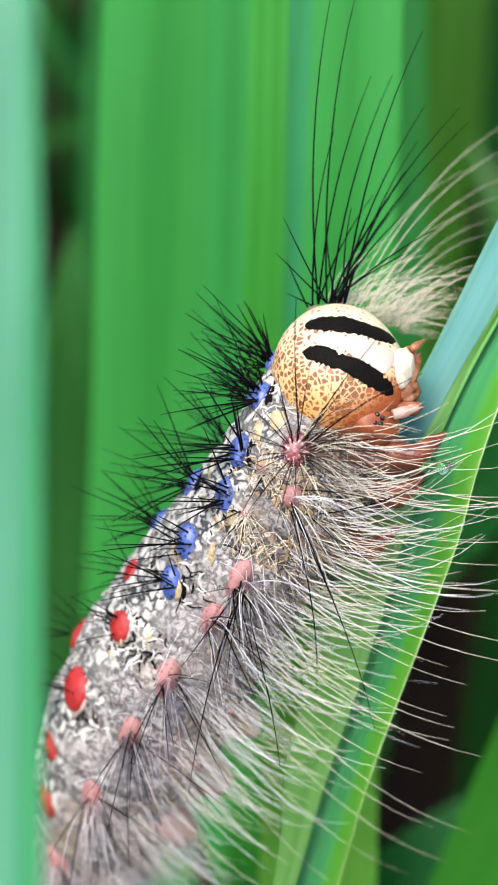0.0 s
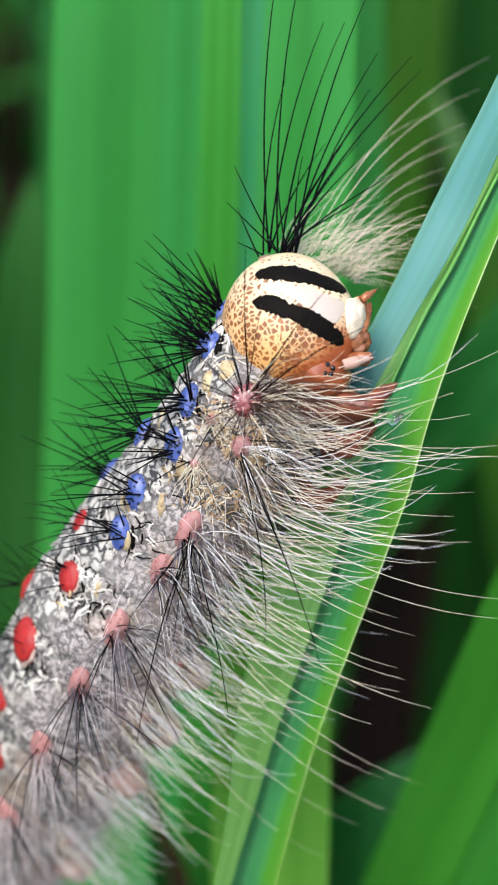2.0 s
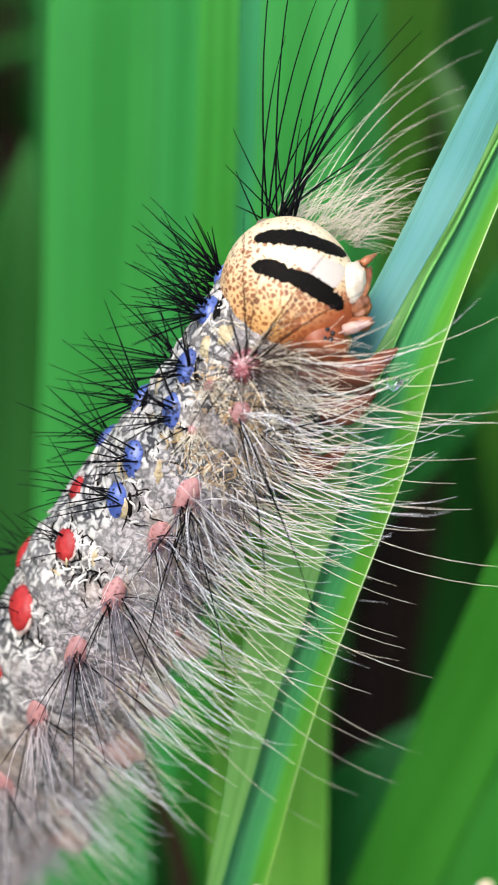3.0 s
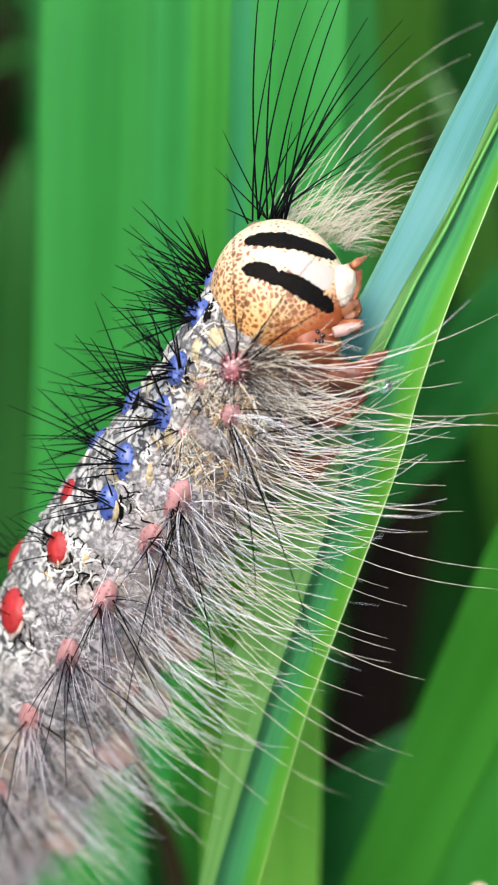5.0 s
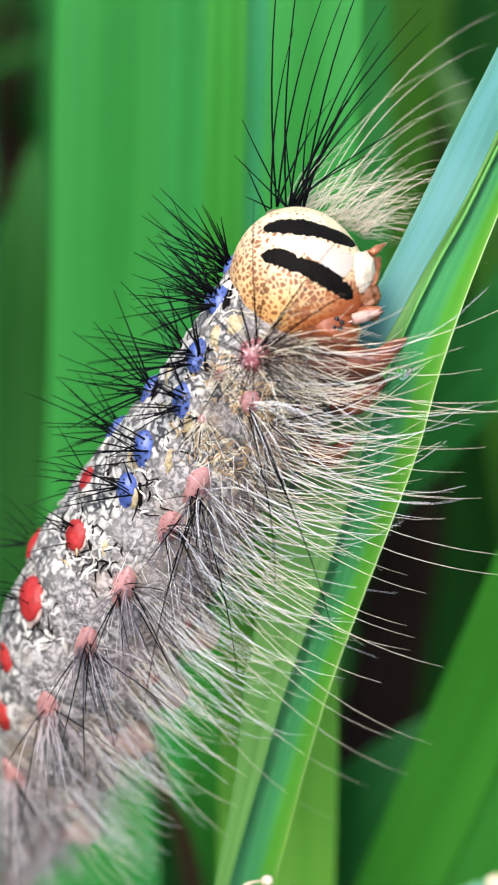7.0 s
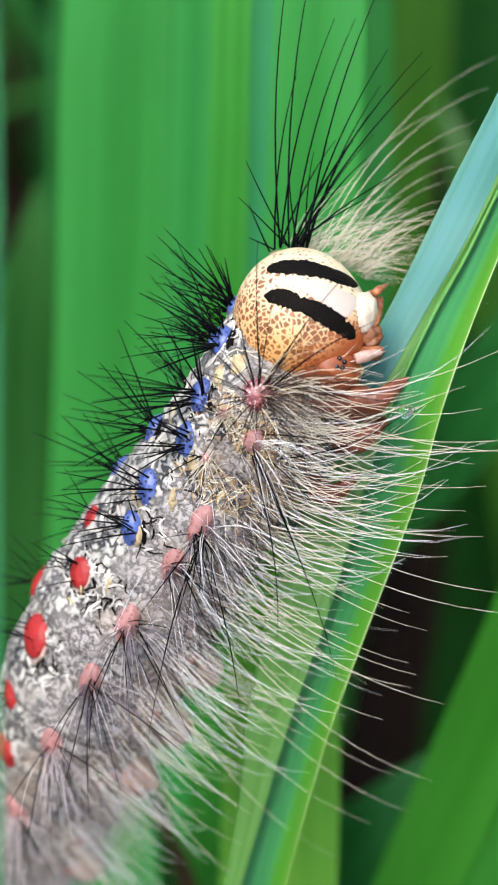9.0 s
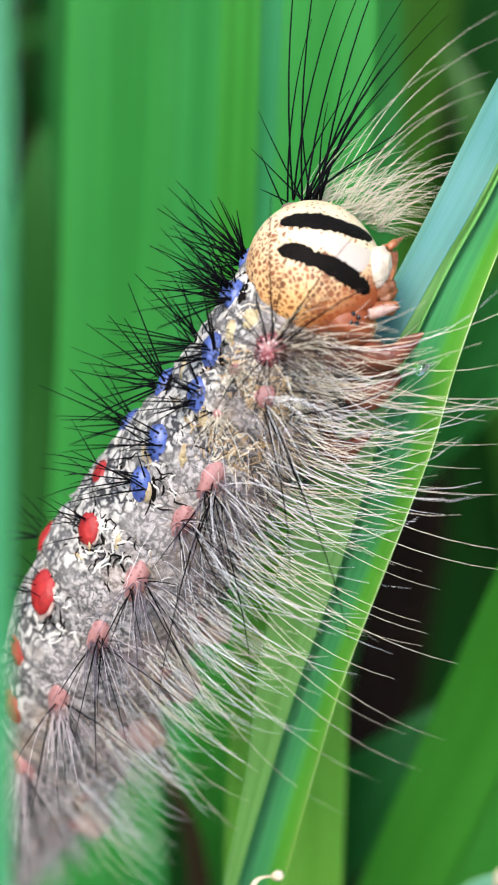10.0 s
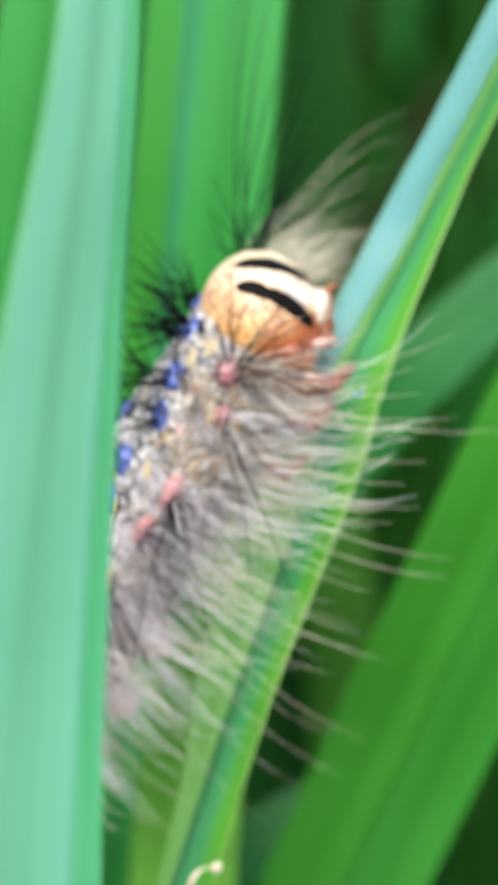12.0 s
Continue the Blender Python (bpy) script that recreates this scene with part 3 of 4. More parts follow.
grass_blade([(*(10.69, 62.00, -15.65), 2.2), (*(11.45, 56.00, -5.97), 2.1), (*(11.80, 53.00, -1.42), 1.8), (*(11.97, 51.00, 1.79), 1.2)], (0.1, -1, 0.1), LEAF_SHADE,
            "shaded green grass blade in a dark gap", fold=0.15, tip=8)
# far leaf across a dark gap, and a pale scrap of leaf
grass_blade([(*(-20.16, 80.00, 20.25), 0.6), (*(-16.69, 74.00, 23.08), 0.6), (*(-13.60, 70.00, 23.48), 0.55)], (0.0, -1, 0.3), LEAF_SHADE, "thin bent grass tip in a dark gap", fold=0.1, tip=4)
grass_blade([(*(2.69, 30.00, -17.06), 2.0), (*(4.57, 28.00, -14.84), 1.7), (*(6.43, 27.00, -13.28), 1.5), (*(9.04, 27.00, -11.61), 1.2)], (0.0, -1, 0.3), LEAF_HALF_SHADE, "green grass blade lying under a broad one", fold=0.1, tip=15)
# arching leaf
grass_blade([(*(0.93, 44.00, -6.80), 1.6), (*(4.42, 37.00, -2.47), 1.8), (*(7.06, 32.00, 0.68), 1.9), (*(9.48, 27.00, 4.06), 1.9), (*(11.79, 24.00, 7.05), 1.8), (*(15.01, 22.00, 10.21), 1.6)], (-0.1, -1, 0.3), LEAF_HALF_SHADE,
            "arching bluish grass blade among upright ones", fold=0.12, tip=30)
# withering blade low behind the body, one half coloured for shade, and a near-black one that makes the shade of the gap
# beside the gripped blade
grass_blade([(-3.40, 25.00, -21.0, 1.0), (-3.55, 23.00, -18.2, 0.9), (-3.85, 21.50, -15.8, 0.7), (-4.30, 20.50, -13.9, 0.4)], (0.1, -1, 0.2), LEAF_RUST,
            "withering grass blade under the caterpillar, brown along one half, shade-dark along the other", fold=0.1, tip=4, other=LEAF_SHADE)
grass_blade([(4.60, 50.00, -21.0, 1.7), (5.00, 47.00, -15.0, 1.6), (5.70, 44.00, -9.0, 1.4), (6.30, 42.00, -4.5, 1.0)], (0.1, -1, 0.1), LEAF_DEAD_SHADED,
            "near-black grass blade added for the shade of a dark gap", fold=0.1, tip=5)
# blade before the insect, close to the lens, most of it coloured as sky sheen
grass_blade([(-7.64, -20.25, -18, 2.6), (-7.48, -21.2, -10, 2.2), (-7.14, -23.5, 0, 1.6), (-6.88, -25.0, 6, 1.15), (-6.83, -25.75, 10, 0.93)], (0.1, -1, 0.1), LEAF_TEAL,
            "grass blade with blue-green sky sheen coloured in and a green margin, before the caterpillar", fold=0.0, tip=14, skew=(1.7, 0.3), other=LEAF_SKY_SHEEN)


def wild_grass(name, count, region, seed, materials, label, wide=(1.5, 3.6), high=(90, 240), outward=False):
    """A crowd of blades that nobody could count, rooted in the soil; one mesh, its dead, lit and shade-dark shares in
    slots.
    """
    rng = random.Random(seed)
    verts, faces, uvs, slots = [], [], [], []
    for i in range(count):
        x, y = region(rng)
        w, h = rng.uniform(*wide), rng.uniform(*high)
        a, lean, f = rng.uniform(0, 6.28), rng.uniform(0.02, 0.3), rng.uniform(0, 6.28)
        if outward:
            a, lean = math.atan2(y, x) + rng.uniform(-0.7, 0.7), rng.uniform(0.02, 0.15)
        rows = []
        for k in range(7):
            s = k / 6
            rows.append((x + math.cos(a) * lean * h * s * s, y + math.sin(a) * lean * h * s * s, -2 + h * s * (1 - 0.12 * s), w * (0.7 + 0.6 * s) * (1 - s ** 3) + 0.05))
        face = (math.sin(f), -math.cos(f), 0.3)
        mid, left, right = blade_lines(spline(rows, 2), face, rng.uniform(0.05, 0.4), rng.uniform(-1, 1))
        slot = rng.randrange(len(materials))
        for outer in (left, right):
            v, q, u = strip(mid, outer, 0.15, face, 0.05, 2)
            k = len(verts)
            verts += v
            uvs += u
            faces += [tuple(j + k for j in r) for r in q]
            slots += [slot] * len(q)
    ob = finish(name, verts, faces, materials[0], uvs=uvs, lay=Matrix.Scale(0.001, 4))
    for m in materials[1:]:
        ob.data.materials.append(m)
    ob.data.polygons.foreach_set("material_index", slots)
    return tagged(ob, label, "grass", kind="stuff")


wild_grass("meadow_grass", 420, lambda r: (r.uniform(-80, 80), r.uniform(62, 230)), 3, [LEAF_FULL_SHADE, LEAF, LEAF_FULL_SHADE, LEAF_DEAD_SHADED], "dense shaded meadow grass behind the caterpillar", high=(45, 130))
# out of view on both sides, added to block light from the flanks
wild_grass("meadow_grass", 300, lambda r: (r.choice((-1, 1)) * r.uniform(42, 130), r.uniform(-70, 220)), 8, [LEAF_FULL_SHADE, LEAF, LEAF_FULL_SHADE], "unseen tall meadow grass added beside the caterpillar to shade it", high=(140, 260), outward=True)
wild_grass("meadow_grass", 420, lambda r: (lambda a, d: (d * math.cos(a), d * math.sin(a)))(r.uniform(0, 6.28), r.uniform(200, 650)), 5, [LEAF_FULL_SHADE, LEAF, LEAF_FULL_SHADE], "tall meadow grass all round", (2.5, 5.0))


# ---- the caterpillar ----
AXIS = [(0.36, -0.90, 4.55, 1.95), (-0.08, -1.20, 3.56, 2.05), (-0.79, -0.90, 1.98, 2.3), (-1.87, 0.00, 0.21, 2.5), (-3.53, 1.40, -2.17, 2.78), (-5.09, 2.60, -4.66, 2.98), (-6.49, 4.50, -7.46, 2.92), (-7.58, 7.60, -10.33, 2.5), (-8.98, 12.00, -13.09, 2.2), (-10.37, 17.00, -15.51, 1.8), (-11.68, 22.00, -17.89, 1.5)]
PATHWAY = spline(AXIS, 14)
cat = holder("caterpillar", AXIS[2][:3], "grey hairy caterpillar with blue and red spots, climbing a grass blade", "caterpillar")


def tube_side(p):
    """The nearest place of the body's middle line, the way out from it and its radius there."""
    d = np.linalg.norm(PATHWAY[:, :3] - np.array(p), axis=1)
    i = int(d.argmin())
    return PATHWAY[i, :3], unit(np.array(p) - PATHWAY[i, :3]), PATHWAY[i, 3], i


BACKWARD = unit((-0.78, -0.25, 0.55))


def body_segment(lo, hi):
    """One ring of the body: fuller in its middle, with small folds."""
    rows = PATHWAY[lo:hi + 1]
    verts, faces, uvs = [], [], []
    sides, fine = 56, 3
    rows = spline(rows, fine)
    for i, r in enumerate(rows):
        s = i / (len(rows) - 1)
        t = unit(rows[min(i + 1, len(rows) - 1), :3] - rows[max(i - 1, 0), :3])
        a = unit(np.cross(t, (0, 1, 0.2)))
        b = np.cross(t, a)
        swell = 0.93 + 0.09 * math.sin(math.pi * s) ** 0.6 - 0.03 * math.exp(-((s - 0.62) / 0.06) ** 2)
        for k in range(sides):
            w = 2 * math.pi * k / sides
            out = a * math.cos(w) + b * math.sin(w)
            p = r[:3] + out * r[3]
            bump = 0.07 * noise.noise(Vector(p) * 1.6) + 0.05 * noise.noise(Vector(p) * 4.2)
            verts.append(r[:3] + out * (r[3] * swell + bump))
            uvs.append((float(np.dot(out, BACKWARD)), s))
    for i in range(len(rows) - 1):
        for k in range(sides):
            faces.append((i * sides + k, i * sides + (k + 1) % sides, (i + 1) * sides + (k + 1) % sides, (i + 1) * sides + k))
    faces.append(tuple(range(sides))[::-1])
    faces.append(tuple((len(rows) - 1) * sides + k for k in range(sides)))
    return finish("body_segment", verts, faces, SKIN_FRONT if lo < 40 else SKIN, cat, uvs=uvs)


cuts = [0, 14, 28, 40, 52, 64, 75, 85, 95, 106, 117, 128, 139]
for lo, hi in zip(cuts, cuts[1:]):
    body_segment(lo, min(hi + 1, len(PATHWAY) - 1))


def lump(name, place, radii, out, material, parent, label="", rough=0.08, seed=1, n=18):
    """A rounded knob whose third radius points along out."""
    c, w = np.array(place, float), unit(out)
    a = unit(np.cross(w, (0.3, 0.2, 1)))
    b = np.cross(w, a)
    verts, faces = [], []
    m = n // 2
    for i in range(m + 1):
        th = math.pi * i / m
        for k in range(n):
            ph = 2 * math.pi * k / n
            d = (math.sin(th) * math.cos(ph), math.sin(th) * math.sin(ph), math.cos(th))
            s = 1 + rough * noise.noise(Vector(d) * 2.6 + Vector((seed * 7.1, 0, 0)))
            verts.append(c + (a * d[0] * radii[0] + b * d[1] * radii[1] + w * d[2] * radii[2]) * s)
    for i in range(m):
        for k in range(n):
            faces.append((i * n + k, i * n + (k + 1) % n, (i + 1) * n + (k + 1) % n, (i + 1) * n + k))
    return finish(name, verts, faces, material, parent, label)


def cone_way(rng, centre, spread):
    """A random way about centre, within spread of it."""
    c = unit(centre)
    a = unit(np.cross(c, (0.2, 0.9, 0.4)))
    b = np.cross(c, a)
    w, s = rng.uniform(0, 6.283), math.sqrt(rng.random()) * spread
    return unit(c + math.tan(min(s, 1.4)) * (a * math.cos(w) + b * math.sin(w)))


def bristles(parent, place, out, count, spread, length, radius, material, seed, bend=0.12, sag=(0.2, 0, -1), name="bristle", size=0.25, singly=True, face=None, pin=0.45, sway=0.012):
    """Stiff hairs that spring from all over a knob, each an object of its own, or all in one tuft."""
    rng = random.Random(seed)
    many = []
    for i in range(count):
        foot = cone_way(rng, out if face is None else face, 1.25)
        w = unit(cone_way(rng, out, spread) + pin * foot)
        n = rng.uniform(*length)
        base = np.array(place) + foot * size * 0.85
        tip = base + w * n
        many.append(hair_rows(base, tip, np.array(sag) * -0.25 * bend * n + np.array([rng.gauss(0, sway) * n for _ in range(3)]), radius * rng.uniform(0.75, 1.15)))
    if singly:
        for rows in many:
            finish(name, *hair_mesh([rows]), material, parent)
    else:
        tagged(finish(name, *hair_mesh(many), material, parent), kind="stuff")


def tubercle(place, size, material, name, label, seed, long=1.2, flat=0.75):
    foot, out, r, _ = tube_side(place)
    p = foot + out * (r * 0.97)
    return lump(name, p, (size, size * long, size * flat), out, material, cat, label, 0.16, seed, 28), p, out


# blue pairs towards the head, red pairs after them
for i, (place, size) in enumerate([((-1.69, -1.10, 5.48), 0.26), ((-1.79, -2.20, 4.18), 0.33), ((-2.36, -1.30, 4.40), 0.28), ((-2.43, -2.40, 2.47), 0.36), ((-2.88, -2.30, 1.08), 0.36), ((-3.93, -0.55, 1.53), 0.34), ((-4.09, -1.50, -0.39), 0.40), ((-4.62, -1.15, -1.66), 0.36), ((-2.30, 0.10, 4.90), 0.28), ((-3.30, 0.60, 3.10), 0.30), ((-5.00, 1.00, 0.20), 0.34)]):
    t, p, out = tubercle(place, size * 1.05, BLUE, "blue_tubercle", "oval blue wart with black bristles", i, 1.5)
    way = unit(out * 0.25 + np.array([-0.85, -0.08, (1.3, 0.75, 0.7, 0.45, 0.3, 0.35, 0.15, 0.1, 0.9, 0.55, 0.25)[i]]))
    bristles(t, p, way, (24, 20, 18, 15, 13, 16, 11, 10, 16, 15, 13)[i], 0.95, (0.8, 3.3), 0.037, BLACK, 40 + i, 0.02, size=size * 1.15, face=unit(out + 0.2 * way), pin=0.6, sway=0.004)
for i, (place, size) in enumerate([((-6.22, 0.20, -1.34), 0.44), ((-6.31, -0.10, -3.11), 0.47), ((-7.92, 2.40, -3.36), 0.5), ((-7.81, 1.20, -5.23), 0.64), ((-8.77, 2.60, -7.17), 0.45), ((-9.02, 3.80, -9.14), 0.5)]):
    foot, way, r, _ = tube_side(place)
    lump("wart_rim", foot + way * (r * 0.965), (size * 1.1, size * 1.32, size * 0.27), way, RIM, cat, "pale rim round a red wart", 0.15, 320 + i, 26)
    t, p, out = tubercle(place, size, RED, "red_tubercle", "oval red wart with dark bristles", 20 + i, flat=0.5)
    bristles(t, p, unit(out + np.array([-0.7, 0.1, 0.2])), 9, 0.8, (0.9, 2.2), 0.026, BLACK, 60 + i, size=size)

# pink knobs along the flank, with long pale hair and dark bristles
flank = [((-0.63, -3.25, 2.44), 0.5, 24, 60, (1.0, -0.45, -0.25)), ((-0.77, -3.00, 1.03), 0.34, 4, 44, (0.85, -0.3, -0.65)), ((-2.41, -1.90, -1.63), 0.40, 9, 60, (0.55, -0.35, -0.8)),
         ((-3.31, -1.30, -2.87), 0.34, 4, 50, (0.5, -0.4, -0.8)), ((-4.76, -0.55, -4.77), 0.36, 10, 60, (0.4, -0.35, -0.85)), ((-5.99, 0.40, -6.62), 0.36, 10, 60, (0.4, -0.35, -0.85)),
         ((-7.34, 2.10, -8.87), 0.40, 9, 60, (0.35, -0.3, -0.9)), ((-8.79, 5.55, -11.43), 0.40, 7, 60, (0.35, -0.3, -0.9))]
for i, (place, size, dark, pale, way) in enumerate(flank):
    t, p, out = tubercle(place, size, PINK if i else ROSE, "pink_tubercle", "pink hair-bearing knob", 40 + i, 1.1 if i < 2 else 2.0)
    if i:
        bristles(t, p, unit(np.array(way) * 0.8 + out * 0.4), dark, 0.85, (1.5, 4.2), 0.029, BLACK, 80 + i, size=size)
        if i > 1:
            bristles(t, p, unit(np.array(way) + out * 0.25 + np.array([-0.15, 0, 0])), 22, 0.8, (0.9, 3.4), 0.018, PURPLE_HAIR if i < 6 else LILAC_HAIR, 880 + i, 0.3, name="hair_tuft", size=size, singly=False)
    else:
        # a star of dark hairs all round
        rng = random.Random(77)
        for k in range(26):
            a = 6.283 * (k + rng.random()) / 26
            w = unit(np.array([math.cos(a), rng.uniform(-0.9, -0.25), math.sin(a)]))
            n = rng.uniform(1.4, 3.4)
            base = p + out * 0.15 + w * size * 0.75
            finish("bristle", *hair_mesh([hair_rows(base, base + w * n, (0, -0.04 * n, 0.04 * n), 0.021)]), DARK_HAIR, t)
        bristles(t, p, (1.0, -0.3, -0.12), 34, 0.66, (1.6, 4.2), 0.018, BROWN_HAIR, 991, 0.35, name="hair_tuft", size=size, singly=False)
    bristles(t, p, way, pale // (3 if i < 2 else 5), 0.8, (1.6, 4.6), 0.017 if i < 4 else 0.015, CREAM if i == 0 else WHITE_HAIR if i < 4 else LILAC_HAIR, 100 + i, 0.5, name="hair_tuft", size=size, singly=False)

# small knobs between the warts and the flank, with short pale hair
for i, (place, size) in enumerate((((-1.63, -2.80, 1.85), 0.2), ((-2.12, -2.40, 0.55), 0.2), ((-2.24, -1.90, -1.95), 0.33))):
    t, p, out = tubercle(place, size, PINK, "pink_tubercle", "small pink hair-bearing knob", 140 + i, 1.15)
    bristles(t, p, unit(out + np.array([0.2, 0, -0.5])), 26, 1.1, (0.4, 1.3), 0.016, CREAM, 640 + i, 0.2, name="hair_tuft", size=size, singly=False)
    bristles(t, p, unit(out + np.array([-0.5, 0, -0.3])), 4, 0.9, (0.9, 2.2), 0.022, BLACK, 660 + i, 0.1, size=size)

# lower knobs that hide under the pale hair, and the long hair that springs round each of them
under = [((1.22, -2.30, 1.95), 0.06), ((0.88, -1.85, 0.73), -0.02), ((0.36, -0.90, -0.68), -0.12), ((-0.53, -0.05, -2.29), -0.3), ((-1.62, 0.75, -4.12), -0.5), ((-2.72, 1.30, -5.97), -0.68), ((-3.94, 2.10, -7.86), -0.82), ((-5.41, 3.55, -10.05), -0.9), ((-6.78, 6.80, -12.56), -1.0)]
for i, (place, dip) in enumerate(under):
    t, p, out = tubercle(place, 0.3, PINK, "pink_tubercle", "pink hair-bearing knob", 60 + i)
    rng = random.Random(300 + i)
    for tint, count in ((CREAM, (22, 26, 24, 24, 22)[i] if i < 5 else 16), (WHITE_HAIR, (6, 10, 12, 24, 26)[i] if i < 5 else 24)):
        many = []
        for k in range(count):
            off = np.array([rng.gauss(0, 0.55), rng.gauss(-1.0, 0.8), rng.gauss(0, 0.75)])
            foot, way, r, _ = tube_side(p + off)
            base = foot + way * r * 0.97
            w = unit(np.array([1.0, rng.gauss(-0.12 if i < 4 else 0.12 * (i - 3), 0.3), dip + rng.gauss(0, 0.2)]))
            n = rng.uniform(1.8, 4.6) if rng.random() < 0.9 else rng.uniform(4.6, 6.5)
            many.append(hair_rows(base, base + w * n, (0.02 * n, rng.gauss(0, 0.03) * n, (-0.09 + rng.gauss(0, 0.04)) * n), 0.0175))
        tagged(finish("hair_tuft", *hair_mesh(many), tint, t), kind="stuff")

# single long bristles of the flank
for a, b, sag in (((-2.54, -1.60, -2.25), (-3.98, -3.00, -8.16), 0.02), ((-2.42, -1.55, -2.25), (-3.24, -3.00, -4.19), 0.0), ((-2.28, -1.55, -2.25), (-1.13, -3.00, -7.47), -0.03), ((-0.77, -2.85, 0.64), (1.83, -3.00, -6.35), -0.05), ((-0.82, -2.85, 0.64), (-0.03, -3.50, -5.02), -0.05),
                  ((-2.63, -1.65, -2.16), (-4.22, -3.00, -4.28), 0.0), ((-0.51, -3.25, 2.61), (-0.64, -4.50, 7.06), 0.02), ((-0.42, -3.25, 2.61), (1.87, -4.60, 5.86), 0.02), ((-0.34, -3.25, 2.53), (3.21, -4.80, 4.75), 0.03), ((-0.25, -3.25, 2.44), (4.03, -5.20, 2.71), 0.04),
                  ((0.01, -2.50, 0.47), (4.10, -3.38, 2.04), -0.06), ((-0.17, -3.20, 2.36), (4.54, -5.00, 1.88), 0.05), ((-0.72, -3.25, 2.78), (-1.22, -4.00, 4.80), 0.02)):
    a, b = np.array(a), np.array(b)
    n = np.linalg.norm(b - a)
    finish("bristle", *hair_mesh([hair_rows(a, b, (-sag * n, -0.05 * n, sag * n), 0.027, 10)]), BLACK, cat)

# long pale hairs that reach past the blade
def long_hairs(ends, parent, sag):
    for a, b in ends:
        a, b = np.array(a), np.array(b)
        n = np.linalg.norm(b - a)
        finish("hair", *hair_mesh([hair_rows(a, b, (0.2 * sag * n, 0.0, sag * n), 0.0165, 10)]), CREAM, parent)


long_hairs([((0.35, -3.00, 1.93), (7.49, -3.00, 1.12)), ((0.35, -2.90, 1.67), (6.99, -3.00, 0.77)), ((0.26, -2.85, 1.41), (5.82, -3.00, 0.86)), ((0.18, -2.55, 0.73), (5.30, -2.50, -0.32)), ((0.35, -2.35, 0.55), (6.46, -2.50, -0.35)), ((0.18, -2.20, 0.21), (5.87, -2.00, -1.12)), ((0.01, -1.75, -0.49), (5.42, -2.00, -1.89)), ((0.09, -1.45, -0.67), (6.40, -2.00, -1.92))], cat, -0.06)
long_hairs([((-0.17, -1.80, -0.58), (4.89, -2.00, -2.10)), ((-0.35, -1.70, -0.84), (7.58, -2.00, -3.72)), ((-0.52, -1.35, -1.38), (7.56, -1.50, -4.36)), ((-0.70, -1.50, -1.37), (4.15, -1.50, -4.33)), ((-0.88, -1.35, -1.73), (4.71, -1.50, -4.89)), ((-1.24, -0.50, -2.81), (4.14, -1.00, -5.93)), ((-1.42, -0.50, -2.99), (4.39, -1.00, -6.30)), ((-1.60, -0.30, -3.36), (5.31, -1.00, -7.23))], cat, -0.072)
long_hairs([((-1.78, -0.30, -3.53), (4.27, -0.50, -6.73)), ((-1.80, 0.65, -4.30), (3.33, -1.00, -7.71)), ((-2.15, 0.10, -4.27), (5.10, 1.50, -9.92)), ((-2.33, 0.30, -4.64), (3.88, 1.80, -9.77)), ((-2.69, 0.25, -4.99), (4.47, 3.20, -11.12)), ((-3.23, 0.40, -5.72), (3.18, 3.60, -11.55)), ((-3.78, 0.50, -6.27), (2.08, 4.50, -12.80)), ((0.52, -3.05, 2.62), (7.49, -3.00, 4.17)), ((0.60, -3.00, 2.40), (9.58, -2.00, 0.95))], cat, -0.084)

# short wool over the skin
def wool(material, count, seed, length, radius, keep, part_of=(16, 126)):
    rng = random.Random(seed)
    many = []
    while len(many) < count:
        k = rng.randrange(*part_of)
        c, r = PATHWAY[k, :3], PATHWAY[k, 3]
        t = unit(PATHWAY[k + 1, :3] - PATHWAY[k - 1, :3])
        a = unit(np.cross(t, (0, 1, 0.2)))
        w = rng.uniform(0, 6.283)
        out = a * math.cos(w) + np.cross(t, a) * math.sin(w)
        if out[1] > 0.35 or not keep(out):
            continue
        lie = unit(np.array([0.55, -0.1, -0.55]) + 0.7 * np.array([rng.gauss(0, 1) for _ in range(3)]) + 0.55 * out)
        n = rng.uniform(*length)
        base = c + out * r * 0.98
        many.append(hair_rows(base, base + lie * n, -out * 0.12 * n, radius, 5))
    tagged(finish("wool", *hair_mesh(many, 3), material, cat), kind="stuff")


wool(WHITE_HAIR, 650, 501, (0.5, 1.8), 0.013, lambda o: o[0] > -0.35)
wool(TAN_HAIR, 280, 502, (0.4, 1.2), 0.014, lambda o: o[0] > -0.2)
wool(TAN_HAIR, 300, 504, (0.3, 0.9), 0.018, lambda o: o[0] > 0.0, (12, 44))
wool(CREAM, 260, 505, (0.3, 0.9), 0.02, lambda o: o[0] > -0.1, (12, 50))
wool(LILAC_HAIR, 420, 507, (0.7, 2.2), 0.016, lambda o: o[0] > -0.3, (80, 126))
# dark wool that deepens the shadow under the long pale hair
wool(GREY_HAIR, 520, 506, (0.5, 1.5), 0.018, lambda o: o[0] > 0.2, (14, 66))
wool(GREY_HAIR, 750, 503, (0.3, 1.1), 0.014, lambda o: True)

